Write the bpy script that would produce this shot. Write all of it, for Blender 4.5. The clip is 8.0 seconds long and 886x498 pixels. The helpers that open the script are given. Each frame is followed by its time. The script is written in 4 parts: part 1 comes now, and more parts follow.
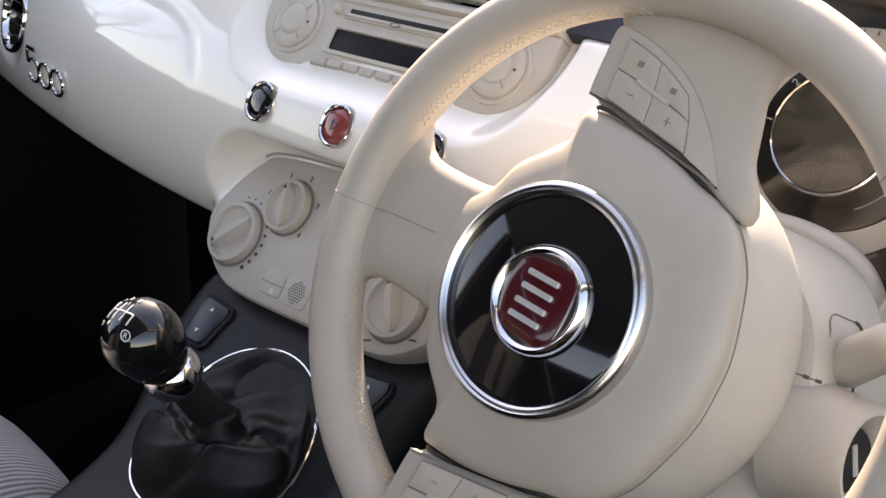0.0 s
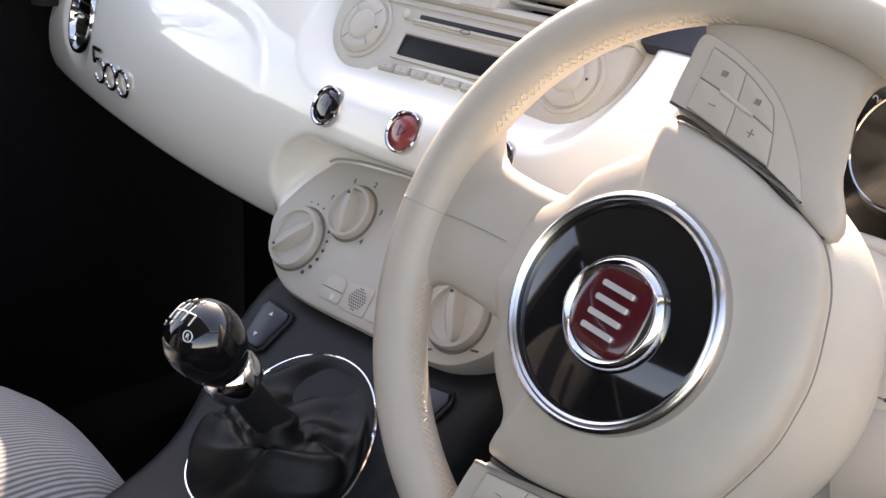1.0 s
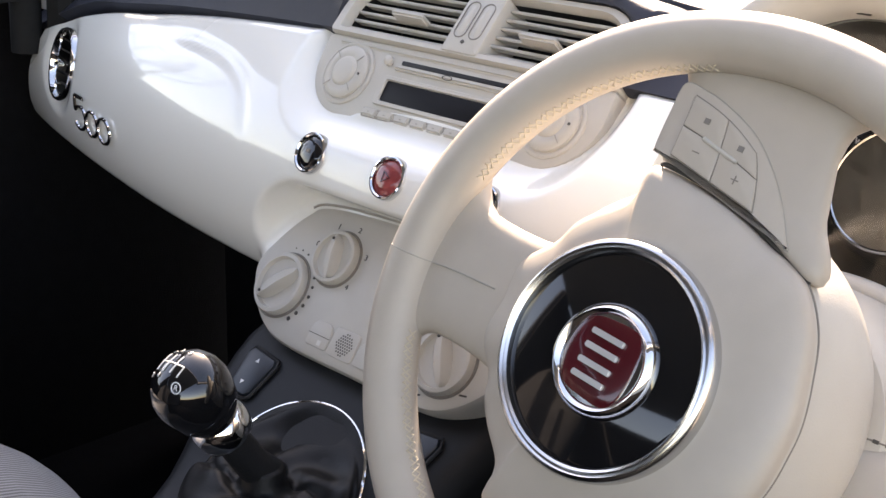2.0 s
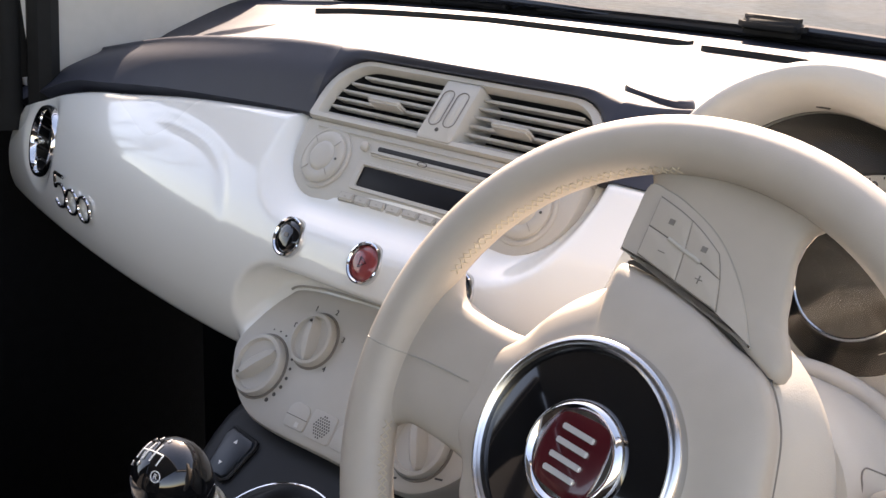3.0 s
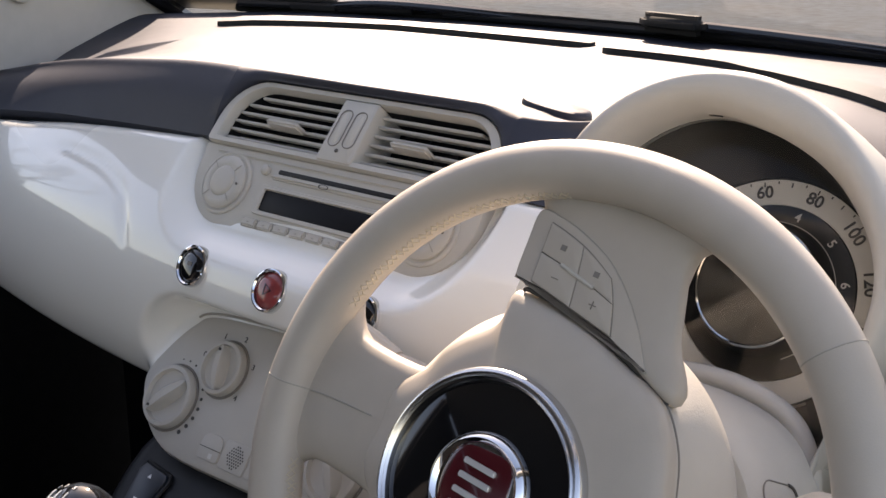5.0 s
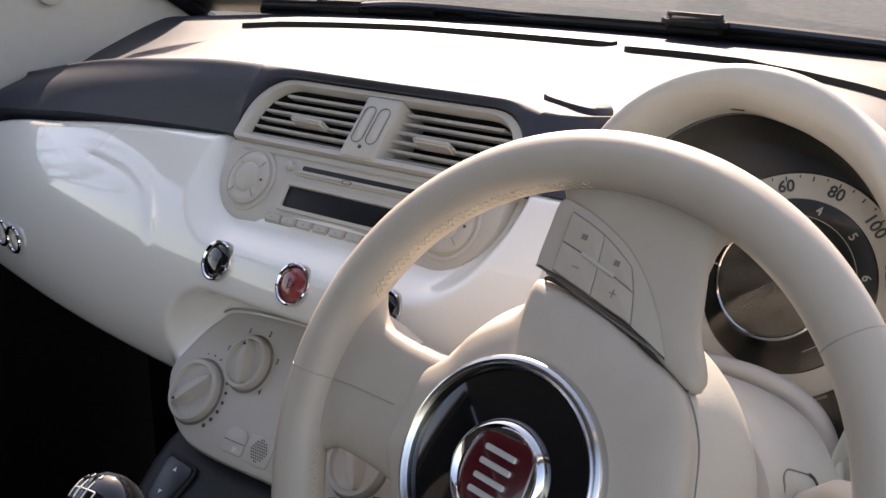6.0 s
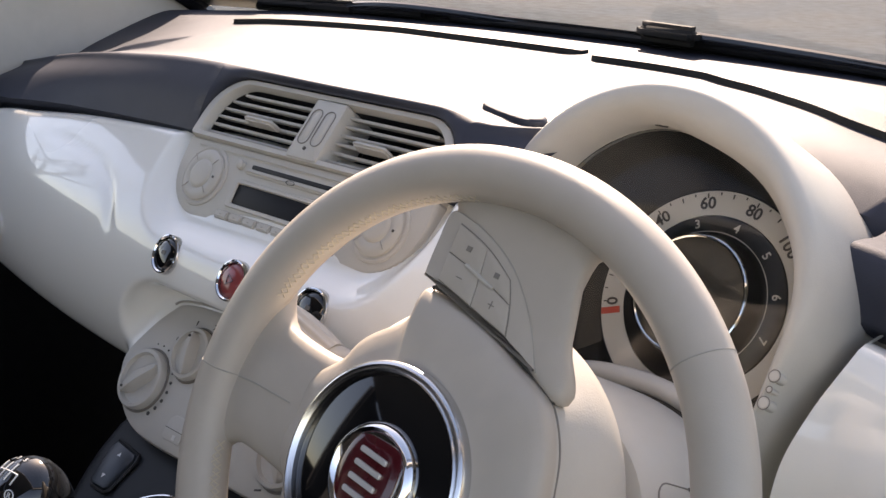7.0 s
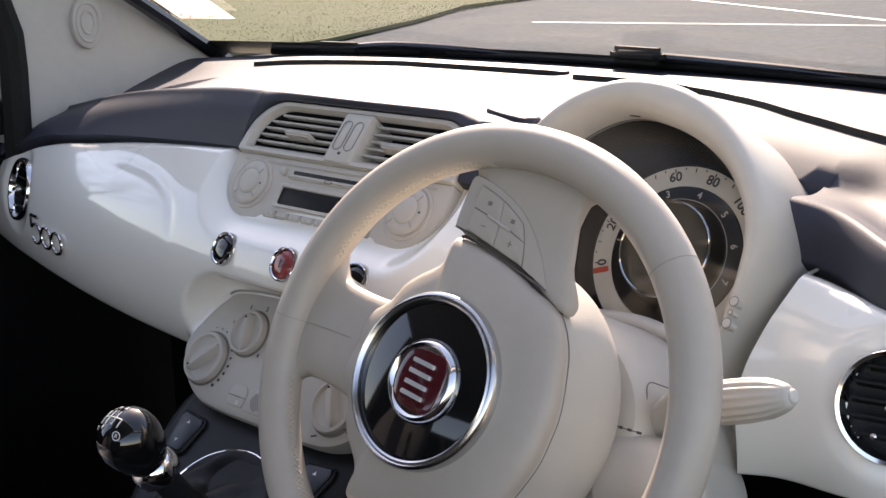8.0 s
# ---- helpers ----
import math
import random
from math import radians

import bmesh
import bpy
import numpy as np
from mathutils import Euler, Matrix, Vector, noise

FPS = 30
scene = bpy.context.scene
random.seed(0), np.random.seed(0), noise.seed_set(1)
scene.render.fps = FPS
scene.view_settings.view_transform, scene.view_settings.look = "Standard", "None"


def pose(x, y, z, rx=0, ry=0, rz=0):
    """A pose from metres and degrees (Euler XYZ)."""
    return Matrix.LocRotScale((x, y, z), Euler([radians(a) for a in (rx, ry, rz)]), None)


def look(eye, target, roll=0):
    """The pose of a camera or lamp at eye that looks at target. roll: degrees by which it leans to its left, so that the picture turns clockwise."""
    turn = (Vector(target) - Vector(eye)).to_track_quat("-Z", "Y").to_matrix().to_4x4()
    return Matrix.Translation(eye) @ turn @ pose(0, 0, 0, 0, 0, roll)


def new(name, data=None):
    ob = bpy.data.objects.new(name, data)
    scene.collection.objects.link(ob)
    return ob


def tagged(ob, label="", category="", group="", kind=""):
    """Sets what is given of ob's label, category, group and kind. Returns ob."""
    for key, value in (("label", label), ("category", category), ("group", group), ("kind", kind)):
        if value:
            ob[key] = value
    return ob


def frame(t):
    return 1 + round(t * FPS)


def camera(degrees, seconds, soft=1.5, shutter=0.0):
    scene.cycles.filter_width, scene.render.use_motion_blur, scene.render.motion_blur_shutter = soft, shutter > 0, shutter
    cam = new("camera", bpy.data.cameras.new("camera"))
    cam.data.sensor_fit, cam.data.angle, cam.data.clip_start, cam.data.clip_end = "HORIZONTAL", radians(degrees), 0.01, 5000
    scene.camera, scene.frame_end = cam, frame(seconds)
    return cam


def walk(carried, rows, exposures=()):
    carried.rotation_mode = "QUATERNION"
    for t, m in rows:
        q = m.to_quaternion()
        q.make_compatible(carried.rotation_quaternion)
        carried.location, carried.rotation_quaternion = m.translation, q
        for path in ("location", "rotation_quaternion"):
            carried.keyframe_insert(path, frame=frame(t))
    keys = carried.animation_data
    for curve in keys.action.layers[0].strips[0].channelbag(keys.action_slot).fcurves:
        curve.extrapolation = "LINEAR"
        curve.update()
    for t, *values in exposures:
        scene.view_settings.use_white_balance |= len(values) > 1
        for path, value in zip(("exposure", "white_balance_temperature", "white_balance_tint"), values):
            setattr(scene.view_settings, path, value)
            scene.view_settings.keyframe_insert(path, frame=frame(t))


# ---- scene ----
cam = camera(41.0, 8.0)
PATH = [
    (0, (0.6215, -0.5704, 1.1209), (-0.5586, 0.7417, 0.4168), 1.99),
    (0.5, (0.6142, -0.5645, 1.1167), (-0.6417, 0.7013, 0.4605), 1.58),
    (1, (0.6059, -0.5724, 1.1128), (-0.6338, 0.6937, 0.4272), 2.81),
    (1.5, (0.6017, -0.5743, 1.1189), (-0.6452, 0.7184, 0.4992), 2.52),
    (1.7, (0.6019, -0.5737, 1.1171), (-0.6286, 0.7260, 0.4794), 2.24),
    (2.8, (0.6017, -0.5865, 1.1480), (-0.6352, 0.7288, 0.5563), 2.41),
    (3, (0.6092, -0.5828, 1.1504), (-0.6145, 0.7606, 0.5955), 2.22),
    (3.5, (0.6237, -0.5710, 1.1739), (-0.5108, 0.8445, 0.6088), 0.82),
    (4, (0.6270, -0.5640, 1.1837), (-0.4919, 0.8824, 0.6677), -0.18),
    (4.2, (0.6215, -0.5591, 1.1798), (-0.5184, 0.8539, 0.6196), -0.69),
    (5.3, (0.6165, -0.5584, 1.1715), (-0.5168, 0.8535, 0.5950), 0.51),
    (5.5, (0.6184, -0.5616, 1.1697), (-0.5091, 0.8585, 0.6020), 0.61),
    (6, (0.6231, -0.5650, 1.1655), (-0.5485, 0.8214, 0.6041), -0.09),
    (6.4, (0.6330, -0.5584, 1.1594), (-0.5237, 0.8416, 0.6008), 0.16),
    (6.5, (0.6482, -0.4905, 1.1675), (-0.6026, 0.8142, 0.5634), 1.30),
    (6.6, (0.6513, -0.4916, 1.1689), (-0.5694, 0.8169, 0.5303), 0.75),
    (6.8, (0.6750, -0.5024, 1.1771), (-0.5422, 0.8314, 0.5857), 1.24),
    (7, (0.6971, -0.5195, 1.1801), (-0.5308, 0.8120, 0.6062), 1.29),
    (7.2, (0.7296, -0.5408, 1.1809), (-0.5540, 0.7463, 0.6280), 0.46),
    (7.5, (0.7592, -0.5794, 1.1706), (-0.4979, 0.7236, 0.5945), 0.50),
    (7.6, (0.7632, -0.5896, 1.1762), (-0.4994, 0.7125, 0.6101), -0.05),
    (8, (0.8039, -0.6818, 1.1655), (-0.4206, 0.6891, 0.6845), -0.88),
]
walk(cam, [(t, look(eye, target, roll)) for t, eye, target, roll in PATH], [(0, 2.32, 9200, 23), (0.5, 2.53, 9100, 23), (1.7, 2.6, 9000, 23), (2.8, 2.3, 8800, 23), (3.5, 1.95, 8650, 23), (4, 1.65, 8600, 23), (5.5, 1.65, 8600, 23), (6, 1.71, 8600, 23), (7, 1.74, 8500, 23), (8, 1.83, 8350, 23)])

# ---- world, sun, exposure ----
world = bpy.data.worlds.new("world")
scene.world = world
world.use_nodes = True
SUN_EL, SUN_AZ = 34.6, -38.0      # degrees above the horizon; to the right of straight ahead
sky = world.node_tree.nodes.new("ShaderNodeTexSky")
sky.sky_type, sky.sun_disc = "NISHITA", False
sky.sun_elevation, sky.sun_rotation = radians(SUN_EL), radians(SUN_AZ)
back = world.node_tree.nodes["Background"]
back.inputs["Strength"].default_value = 0.134
world.node_tree.links.new(sky.outputs[0], back.inputs["Color"])
lamp = new("sun", bpy.data.lights.new("sun", "SUN"))
lamp.data.energy, lamp.data.angle, lamp.data.color = 3.8, radians(0.6), (1.0, 0.975, 0.94)
toward = Vector((math.sin(radians(SUN_AZ)) * math.cos(radians(SUN_EL)), math.cos(radians(SUN_AZ)) * math.cos(radians(SUN_EL)), math.sin(radians(SUN_EL))))
lamp.matrix_basis = look(toward * 20, (0, 0, 0))


# ---- materials ----
def material(name, color, rough=0.5, metal=0.0, grain=60.0, vary=0.08, bump=0.0, bump_scale=400.0, coat=0.0, spec=0.5, sheen=0.0):
    m = bpy.data.materials.new(name)
    m.use_nodes = True
    nt = m.node_tree
    b = nt.nodes["Principled BSDF"]
    b.inputs["Roughness"].default_value, b.inputs["Metallic"].default_value = rough, metal
    b.inputs["Coat Weight"].default_value, b.inputs["Coat Roughness"].default_value = coat, 0.04
    b.inputs["Specular IOR Level"].default_value = spec
    b.inputs["Sheen Weight"].default_value = sheen
    co = nt.nodes.new("ShaderNodeTexCoord")
    n1, n2 = nt.nodes.new("ShaderNodeTexNoise"), nt.nodes.new("ShaderNodeTexNoise")
    n1.inputs["Scale"].default_value, n2.inputs["Scale"].default_value = grain, grain * 0.12
    n1.inputs["Detail"].default_value, n2.inputs["Detail"].default_value = 6, 4
    mix = nt.nodes.new("ShaderNodeMath")
    mix.operation = "ADD"
    ramp = nt.nodes.new("ShaderNodeMapRange")
    ramp.inputs["From Min"].default_value, ramp.inputs["From Max"].default_value = 0.6, 1.4
    ramp.inputs["To Min"].default_value, ramp.inputs["To Max"].default_value = 1 - vary, 1 + vary
    tint = nt.nodes.new("ShaderNodeMix")
    tint.data_type, tint.blend_type = "RGBA", "MULTIPLY"
    tint.inputs["Factor"].default_value = 1
    tint.inputs["A"].default_value = (*color, 1)
    for n in (n1, n2):
        nt.links.new(co.outputs["Object"], n.inputs["Vector"])
    nt.links.new(n1.outputs["Fac"], mix.inputs[0])
    nt.links.new(n2.outputs["Fac"], mix.inputs[1])
    nt.links.new(mix.outputs[0], ramp.inputs["Value"])
    nt.links.new(ramp.outputs[0], tint.inputs["B"])
    nt.links.new(tint.outputs["Result"], b.inputs["Base Color"])
    rr = nt.nodes.new("ShaderNodeMapRange")
    rr.inputs["From Min"].default_value, rr.inputs["From Max"].default_value = 0.3, 0.7
    rr.inputs["To Min"].default_value, rr.inputs["To Max"].default_value = rough * 0.88, min(1, rough * 1.12)
    nt.links.new(n2.outputs["Fac"], rr.inputs["Value"])
    nt.links.new(rr.outputs[0], b.inputs["Roughness"])
    if bump:
        n3, bp = nt.nodes.new("ShaderNodeTexNoise"), nt.nodes.new("ShaderNodeBump")
        n3.inputs["Scale"].default_value, n3.inputs["Detail"].default_value = bump_scale, 3
        bp.inputs["Strength"].default_value, bp.inputs["Distance"].default_value = bump, 0.002
        nt.links.new(co.outputs["Object"], n3.inputs["Vector"])
        nt.links.new(n3.outputs["Fac"], bp.inputs["Height"])
        nt.links.new(bp.outputs[0], b.inputs["Normal"])
    return m


CREAM = material("cream_plastic", (0.495, 0.466, 0.418), 0.48, vary=0.04, bump=0.12, bump_scale=900)
LEATHER = material("cream_leather", (0.455, 0.402, 0.345), 0.42, vary=0.05, bump=0.07, bump_scale=1400)
CONSOLE = material("charcoal_plastic", (0.010, 0.011, 0.013), 0.5, vary=0.1, spec=0.28, bump=0.1, bump_scale=1100)
SCREEN = material("dark_screen", (0.010, 0.010, 0.012), 0.35, vary=0.1, spec=0.1)
GROOVE = material("shadow_line", (0.20, 0.18, 0.16), 0.7)
SOFTLINE = material("soft_joint", (0.36, 0.335, 0.295), 0.7)
SILVER = material("brushed_silver", (0.78, 0.77, 0.76), 0.38, 0.7, vary=0.05)
STITCH = material("cream_thread", (0.55, 0.475, 0.37), 0.8, vary=0.1)
PAINT = material("pearl_white_paint", (0.83, 0.822, 0.775), 0.28, vary=0.015, grain=8, coat=1.0)
PAINT.node_tree.nodes["Principled BSDF"].inputs["Coat IOR"].default_value = 1.58
PAD = material("slate_grey_soft_plastic", (0.030, 0.033, 0.047), 0.55, vary=0.08, spec=0.32, bump=0.14, bump_scale=1200)
BLACK = material("black_plastic", (0.012, 0.012, 0.013), 0.5, vary=0.15, bump=0.15, spec=0.3)
GLOSS = material("gloss_black", (0.006, 0.006, 0.007), 0.06, vary=0.1, coat=0.6)
CARPET = material("black_carpet", (0.006, 0.006, 0.007), 0.95, vary=0.3, bump=0.6, bump_scale=600, spec=0.1)
BOOT = material("black_leather", (0.006, 0.006, 0.0065), 0.46, vary=0.15, bump=0.12, bump_scale=700, spec=0.28)
CHROME = material("chrome", (0.80, 0.80, 0.80), 0.08, 1.0, vary=0.03)
SATIN = material("satin_metal", (0.62, 0.62, 0.62), 0.22, 1.0, vary=0.04)
RED = material("red_enamel", (0.075, 0.006, 0.010), 0.18, vary=0.12, coat=0.8)
HAZARD = material("red_translucent_plastic", (0.28, 0.05, 0.05), 0.2, vary=0.25, grain=120, coat=0.6)
# Printed marks and dark gaps; also the shade tubes by lip and stalk slot
INK = material("dark_print_and_shade", (0.06, 0.055, 0.05), 0.6, vary=0.1)
WHITE = material("white_print", (0.75, 0.75, 0.75), 0.5, vary=0.05)
DIALFACE = material("dial_silver_face", (0.60, 0.58, 0.54), 0.45, vary=0.06)
DIALDARK = material("dial_dark_face", (0.013, 0.0125, 0.012), 0.35, vary=0.1)
SEATCLOTH = material("grey_ribbed_cloth", (0.38, 0.375, 0.37), 0.9, vary=0.12, bump=0.4, bump_scale=900, sheen=0.3)


def ribbed(m, pitch, low):
    """Fine ribs woven along the cloth."""
    nt = m.node_tree
    b = nt.nodes["Principled BSDF"]
    old = b.inputs["Base Color"].links[0].from_socket
    co, wave, mr, mul = (nt.nodes.new("ShaderNode" + k) for k in ("TexCoord", "TexWave", "MapRange", "Mix"))
    wave.bands_direction = "X"
    wave.inputs["Scale"].default_value = 0.314 / pitch
    wave.inputs["Distortion"].default_value = 0.0
    mr.inputs["To Min"].default_value = low
    mul.data_type, mul.blend_type = "RGBA", "MULTIPLY"
    mul.inputs["Factor"].default_value = 1
    nt.links.new(co.outputs["Object"], wave.inputs["Vector"])
    nt.links.new(wave.outputs["Fac"], mr.inputs["Value"])
    nt.links.new(old, mul.inputs["A"])
    nt.links.new(mr.outputs[0], mul.inputs["B"])
    nt.links.new(mul.outputs["Result"], b.inputs["Base Color"])


ribbed(SEATCLOTH, 0.0042, 0.25)
SEATDARK = material("dark_seat_cloth", (0.03, 0.03, 0.032), 0.9, vary=0.2, bump=0.4)
SWITCH = material("blue_grey_switch", (0.022, 0.028, 0.036), 0.35, vary=0.1)
TRIM = material("grey_pillar_trim", (0.46, 0.44, 0.41), 0.75, vary=0.05, bump=0.2, bump_scale=1000)
RUBBER = material("black_rubber", (0.012, 0.012, 0.012), 0.75, vary=0.2, spec=0.2)
ASPHALT = material("asphalt", (0.052, 0.064, 0.074), 0.95, vary=0.55, grain=9, bump=0.6, bump_scale=80, spec=0.05)
GRASS = material("grass", (0.085, 0.095, 0.055), 0.95, vary=0.25, grain=14, bump=0.3, bump_scale=40, spec=0.05)
CERAMIC = material("black_ceramic_print", (0.022, 0.023, 0.025), 0.32, vary=0.15, spec=0.5)
LINE = material("road_paint", (0.62, 0.62, 0.60), 0.7, vary=0.15, grain=25)
BARK = material("bark", (0.09, 0.075, 0.06), 0.9, vary=0.3, grain=12, bump=0.6, bump_scale=40)
HEADLINER = material("light_headliner", (0.50, 0.48, 0.44), 0.95, vary=0.05, bump=0.3)


def glass_material(name, tint=(1, 1, 1), index=1.42):
    m = bpy.data.materials.new(name)
    m.use_nodes = True
    nt = m.node_tree
    out = nt.nodes["Material Output"]
    nt.nodes.remove(nt.nodes["Principled BSDF"])
    clear, shine, mixer, fres = (nt.nodes.new("ShaderNode" + k) for k in ("BsdfTransparent", "BsdfGlossy", "MixShader", "Fresnel"))
    clear.inputs["Color"].default_value = (*tint, 1)
    shine.inputs["Roughness"].default_value = 0.02
    fres.inputs["IOR"].default_value = index
    nt.links.new(fres.outputs[0], mixer.inputs[0])
    nt.links.new(clear.outputs[0], mixer.inputs[1])
    nt.links.new(shine.outputs[0], mixer.inputs[2])
    nt.links.new(mixer.outputs[0], out.inputs["Surface"])
    return m


def paper(name, color):
    """Thin paper that lets daylight through."""
    m = material(name, color, 0.6, vary=0.05)
    nt = m.node_tree
    thin, mixer = nt.nodes.new("ShaderNodeBsdfTranslucent"), nt.nodes.new("ShaderNodeMixShader")
    thin.inputs["Color"].default_value = (*color, 1)
    mixer.inputs[0].default_value = 0.5
    nt.links.new(nt.nodes["Principled BSDF"].outputs[0], mixer.inputs[1])
    nt.links.new(thin.outputs[0], mixer.inputs[2])
    nt.links.new(mixer.outputs[0], nt.nodes["Material Output"].inputs["Surface"])
    return m


LABEL, LABELRED = paper("paper_label", (0.72, 0.68, 0.62)), paper("red_print", (0.55, 0.26, 0.21))
GLASS = glass_material("clear_glass", (0.93, 0.95, 0.94))
LENS = glass_material("clear_lens", (0.97, 0.97, 0.96), 1.3)


# ---- mesh helpers ----
def root_matrix(ob):
    while ob.parent:
        ob = ob.parent
    return ob.matrix_basis


def smooth(me, angle=40):
    me.polygons.foreach_set("use_smooth", [True] * len(me.polygons))
    me.set_sharp_from_angle(angle=radians(angle))


def part(name, bm, mat, parent=None, label="", local=False, angle=40):
    """Links a bmesh as one mesh object under a thing; its places are the world's unless local."""
    bmesh.ops.recalc_face_normals(bm, faces=bm.faces[:])
    me = bpy.data.meshes.new(name)
    if parent is not None and not local:
        bm.transform(root_matrix(parent).inverted())
    bm.to_mesh(me)
    bm.free()
    me.materials.append(mat)
    smooth(me, angle)
    ob = new(name, me)
    if parent is not None:
        ob.parent = parent
    if label:
        ob["label"] = label
    return ob


def thing(name, m, label, category, group="", kind=""):
    ob = new(name)
    ob.empty_display_size = 0.02
    ob.matrix_basis = m if isinstance(m, Matrix) else Matrix.Translation(m)
    return tagged(ob, label, category, group, kind)


def solid(name, bm, mat, label, category, kind="", angle=40, group=""):
    return tagged(part(name, bm, mat, angle=angle), label, category, group, kind)


def loft(rings, closed=True, caps=True):
    """A skin over rings of points with equal counts."""
    bm = bmesh.new()
    vs = [[bm.verts.new(p) for p in ring] for ring in rings]
    n = len(vs[0])
    for a, b in zip(vs, vs[1:]):
        for i in range(n if closed else n - 1):
            j = (i + 1) % n
            try:
                bm.faces.new((a[i], a[j], b[j], b[i]))
            except ValueError:
                pass
    if caps and closed:
        for ring in (vs[0], vs[-1]):
            try:
                bm.faces.new(ring)
            except ValueError:
                pass
    return bm


def box(center, size, bevel=0.0, turn=None, seg=2):
    bm = bmesh.new()
    bmesh.ops.create_cube(bm, size=1)
    bmesh.ops.scale(bm, vec=size, verts=bm.verts)
    if bevel:
        bmesh.ops.bevel(bm, geom=bm.edges[:], offset=bevel, segments=seg, affect="EDGES")
    if turn:
        bm.transform(turn)
    bmesh.ops.translate(bm, vec=center, verts=bm.verts)
    return bm


def lathe(profile, m=None, steps=48, sx=1.0, sy=1.0, caps=True):
    """Rings of (radius, height) about z."""
    rings = [[(r * sx * math.cos(a), r * sy * math.sin(a), h) for a in (2 * math.pi * i / steps for i in range(steps))] for r, h in profile]
    bm = loft(rings, True, caps)
    if m:
        bm.transform(m)
    return bm


def torus(R, r, m=None, steps=64, sides=12, flat=1.0):
    rings = []
    for i in range(steps + 1):
        a = 2 * math.pi * i / steps
        rings.append([((R + r * math.cos(b)) * math.cos(a), (R + r * math.cos(b)) * math.sin(a), flat * r * math.sin(b)) for b in (2 * math.pi * j / sides for j in range(sides))])
    bm = loft(rings, True, False)
    bmesh.ops.remove_doubles(bm, verts=bm.verts, dist=1e-6)
    if m:
        bm.transform(m)
    return bm


def tube(points, r, sides=8, radii=None, up=(0, 0, 1)):
    pts = [Vector(p) for p in points]
    rings = []
    for i, p in enumerate(pts):
        d = (pts[min(i + 1, len(pts) - 1)] - pts[max(i - 1, 0)]).normalized()
        u = d.cross(Vector(up))
        u = u.normalized() if u.length > 1e-4 else Vector((1, 0, 0))
        v = d.cross(u)
        rad = radii[i] if radii else r
        rings.append([p + rad * (math.cos(b) * u + math.sin(b) * v) for b in (2 * math.pi * j / sides for j in range(sides))])
    return loft(rings)


def curve_points(ctrl, n=24, closed=False):
    """A smooth line through control points (Catmull-Rom)."""
    c = [Vector(p) for p in ctrl]
    out = []
    m = len(c)
    segs = m if closed else m - 1
    for s in range(segs):
        p0 = c[(s - 1) % m] if closed or s > 0 else c[0]
        p1, p2 = c[s % m], c[(s + 1) % m]
        p3 = c[(s + 2) % m] if closed or s + 2 < m else c[-1]
        for k in range(n):
            t = k / n
            out.append(0.5 * ((2 * p1) + (p2 - p0) * t + (2 * p0 - 5 * p1 + 4 * p2 - p3) * t * t + (3 * p1 - p0 - 3 * p2 + p3) * t ** 3))
    if not closed:
        out.append(c[-1].copy())
    return out


def plate(outline, depth, place, bevel=0.0015, dome=0.0):
    """A flat shape (2D outline) with thickness and rounded edge; place maps (u, v, w) to the world."""
    pts = [Vector((p[0], p[1])) for p in outline]
    c = sum(pts, Vector((0, 0))) / len(pts)
    size = max((p - c).length for p in pts)

    def ring(inset, w):
        out = []
        for i, p in enumerate(pts):
            t = (pts[(i + 1) % len(pts)] - pts[i - 1]).normalized()
            nrm = Vector((t.y, -t.x))
            if nrm.dot(p - c) < 0:
                nrm = -nrm
            q = p - nrm * inset
            out.append(place(q.x, q.y, w))
        return out
    rings = [ring(0, 0), ring(0, depth - bevel), ring(bevel * 0.3, depth - bevel * 0.3), ring(bevel, depth)]
    if dome:
        for k in (0.75, 0.5, 0.25, 0.04):
            rings.append([place(c.x + (p.x - c.x) * k, c.y + (p.y - c.y) * k, depth + dome * (1 - k * k)) for p in pts])
    return loft(rings)


def rounded(w, h, r, n=6):
    out = []
    for cx, cy, a0 in ((w / 2 - r, h / 2 - r, 0), (-w / 2 + r, h / 2 - r, 90), (-w / 2 + r, -h / 2 + r, 180), (w / 2 - r, -h / 2 + r, 270)):
        for k in range(n + 1):
            a = radians(a0 + 90 * k / n)
            out.append((cx + r * math.cos(a), cy + r * math.sin(a)))
    return out


def shifted(outline, dx, dy):
    return [(x + dx, y + dy) for x, y in outline]


def lettering(text, size, m, mat, parent, name="lettering", depth=0.0002, bold=0.0):
    cu = bpy.data.curves.new(name, "FONT")
    cu.body, cu.size, cu.extrude, cu.align_x, cu.align_y = text, size, depth, "CENTER", "CENTER"
    cu.resolution_u, cu.offset = 3, bold
    tmp = bpy.data.objects.new(name, cu)
    scene.collection.objects.link(tmp)
    me = bpy.data.meshes.new_from_object(tmp.evaluated_get(bpy.context.evaluated_depsgraph_get()))
    bpy.data.objects.remove(tmp)
    bpy.data.curves.remove(cu)
    me.name = name
    me.transform(root_matrix(parent).inverted() @ m)
    me.materials.clear()
    me.materials.append(mat)
    ob = new(name, me)
    ob.parent = parent
    return ob


def basis(o, x, y):
    """A frame with its origin, x along x, z across x and y."""
    x, y = Vector(x).normalized(), Vector(y)
    z = x.cross(y).normalized()
    y = z.cross(x)
    return Matrix(((x.x, y.x, z.x, o[0]), (x.y, y.y, z.y, o[1]), (x.z, y.z, z.z, o[2]), (0, 0, 0, 1)))


def interp(x, xs, ys):
    return float(np.interp(x, xs, ys))


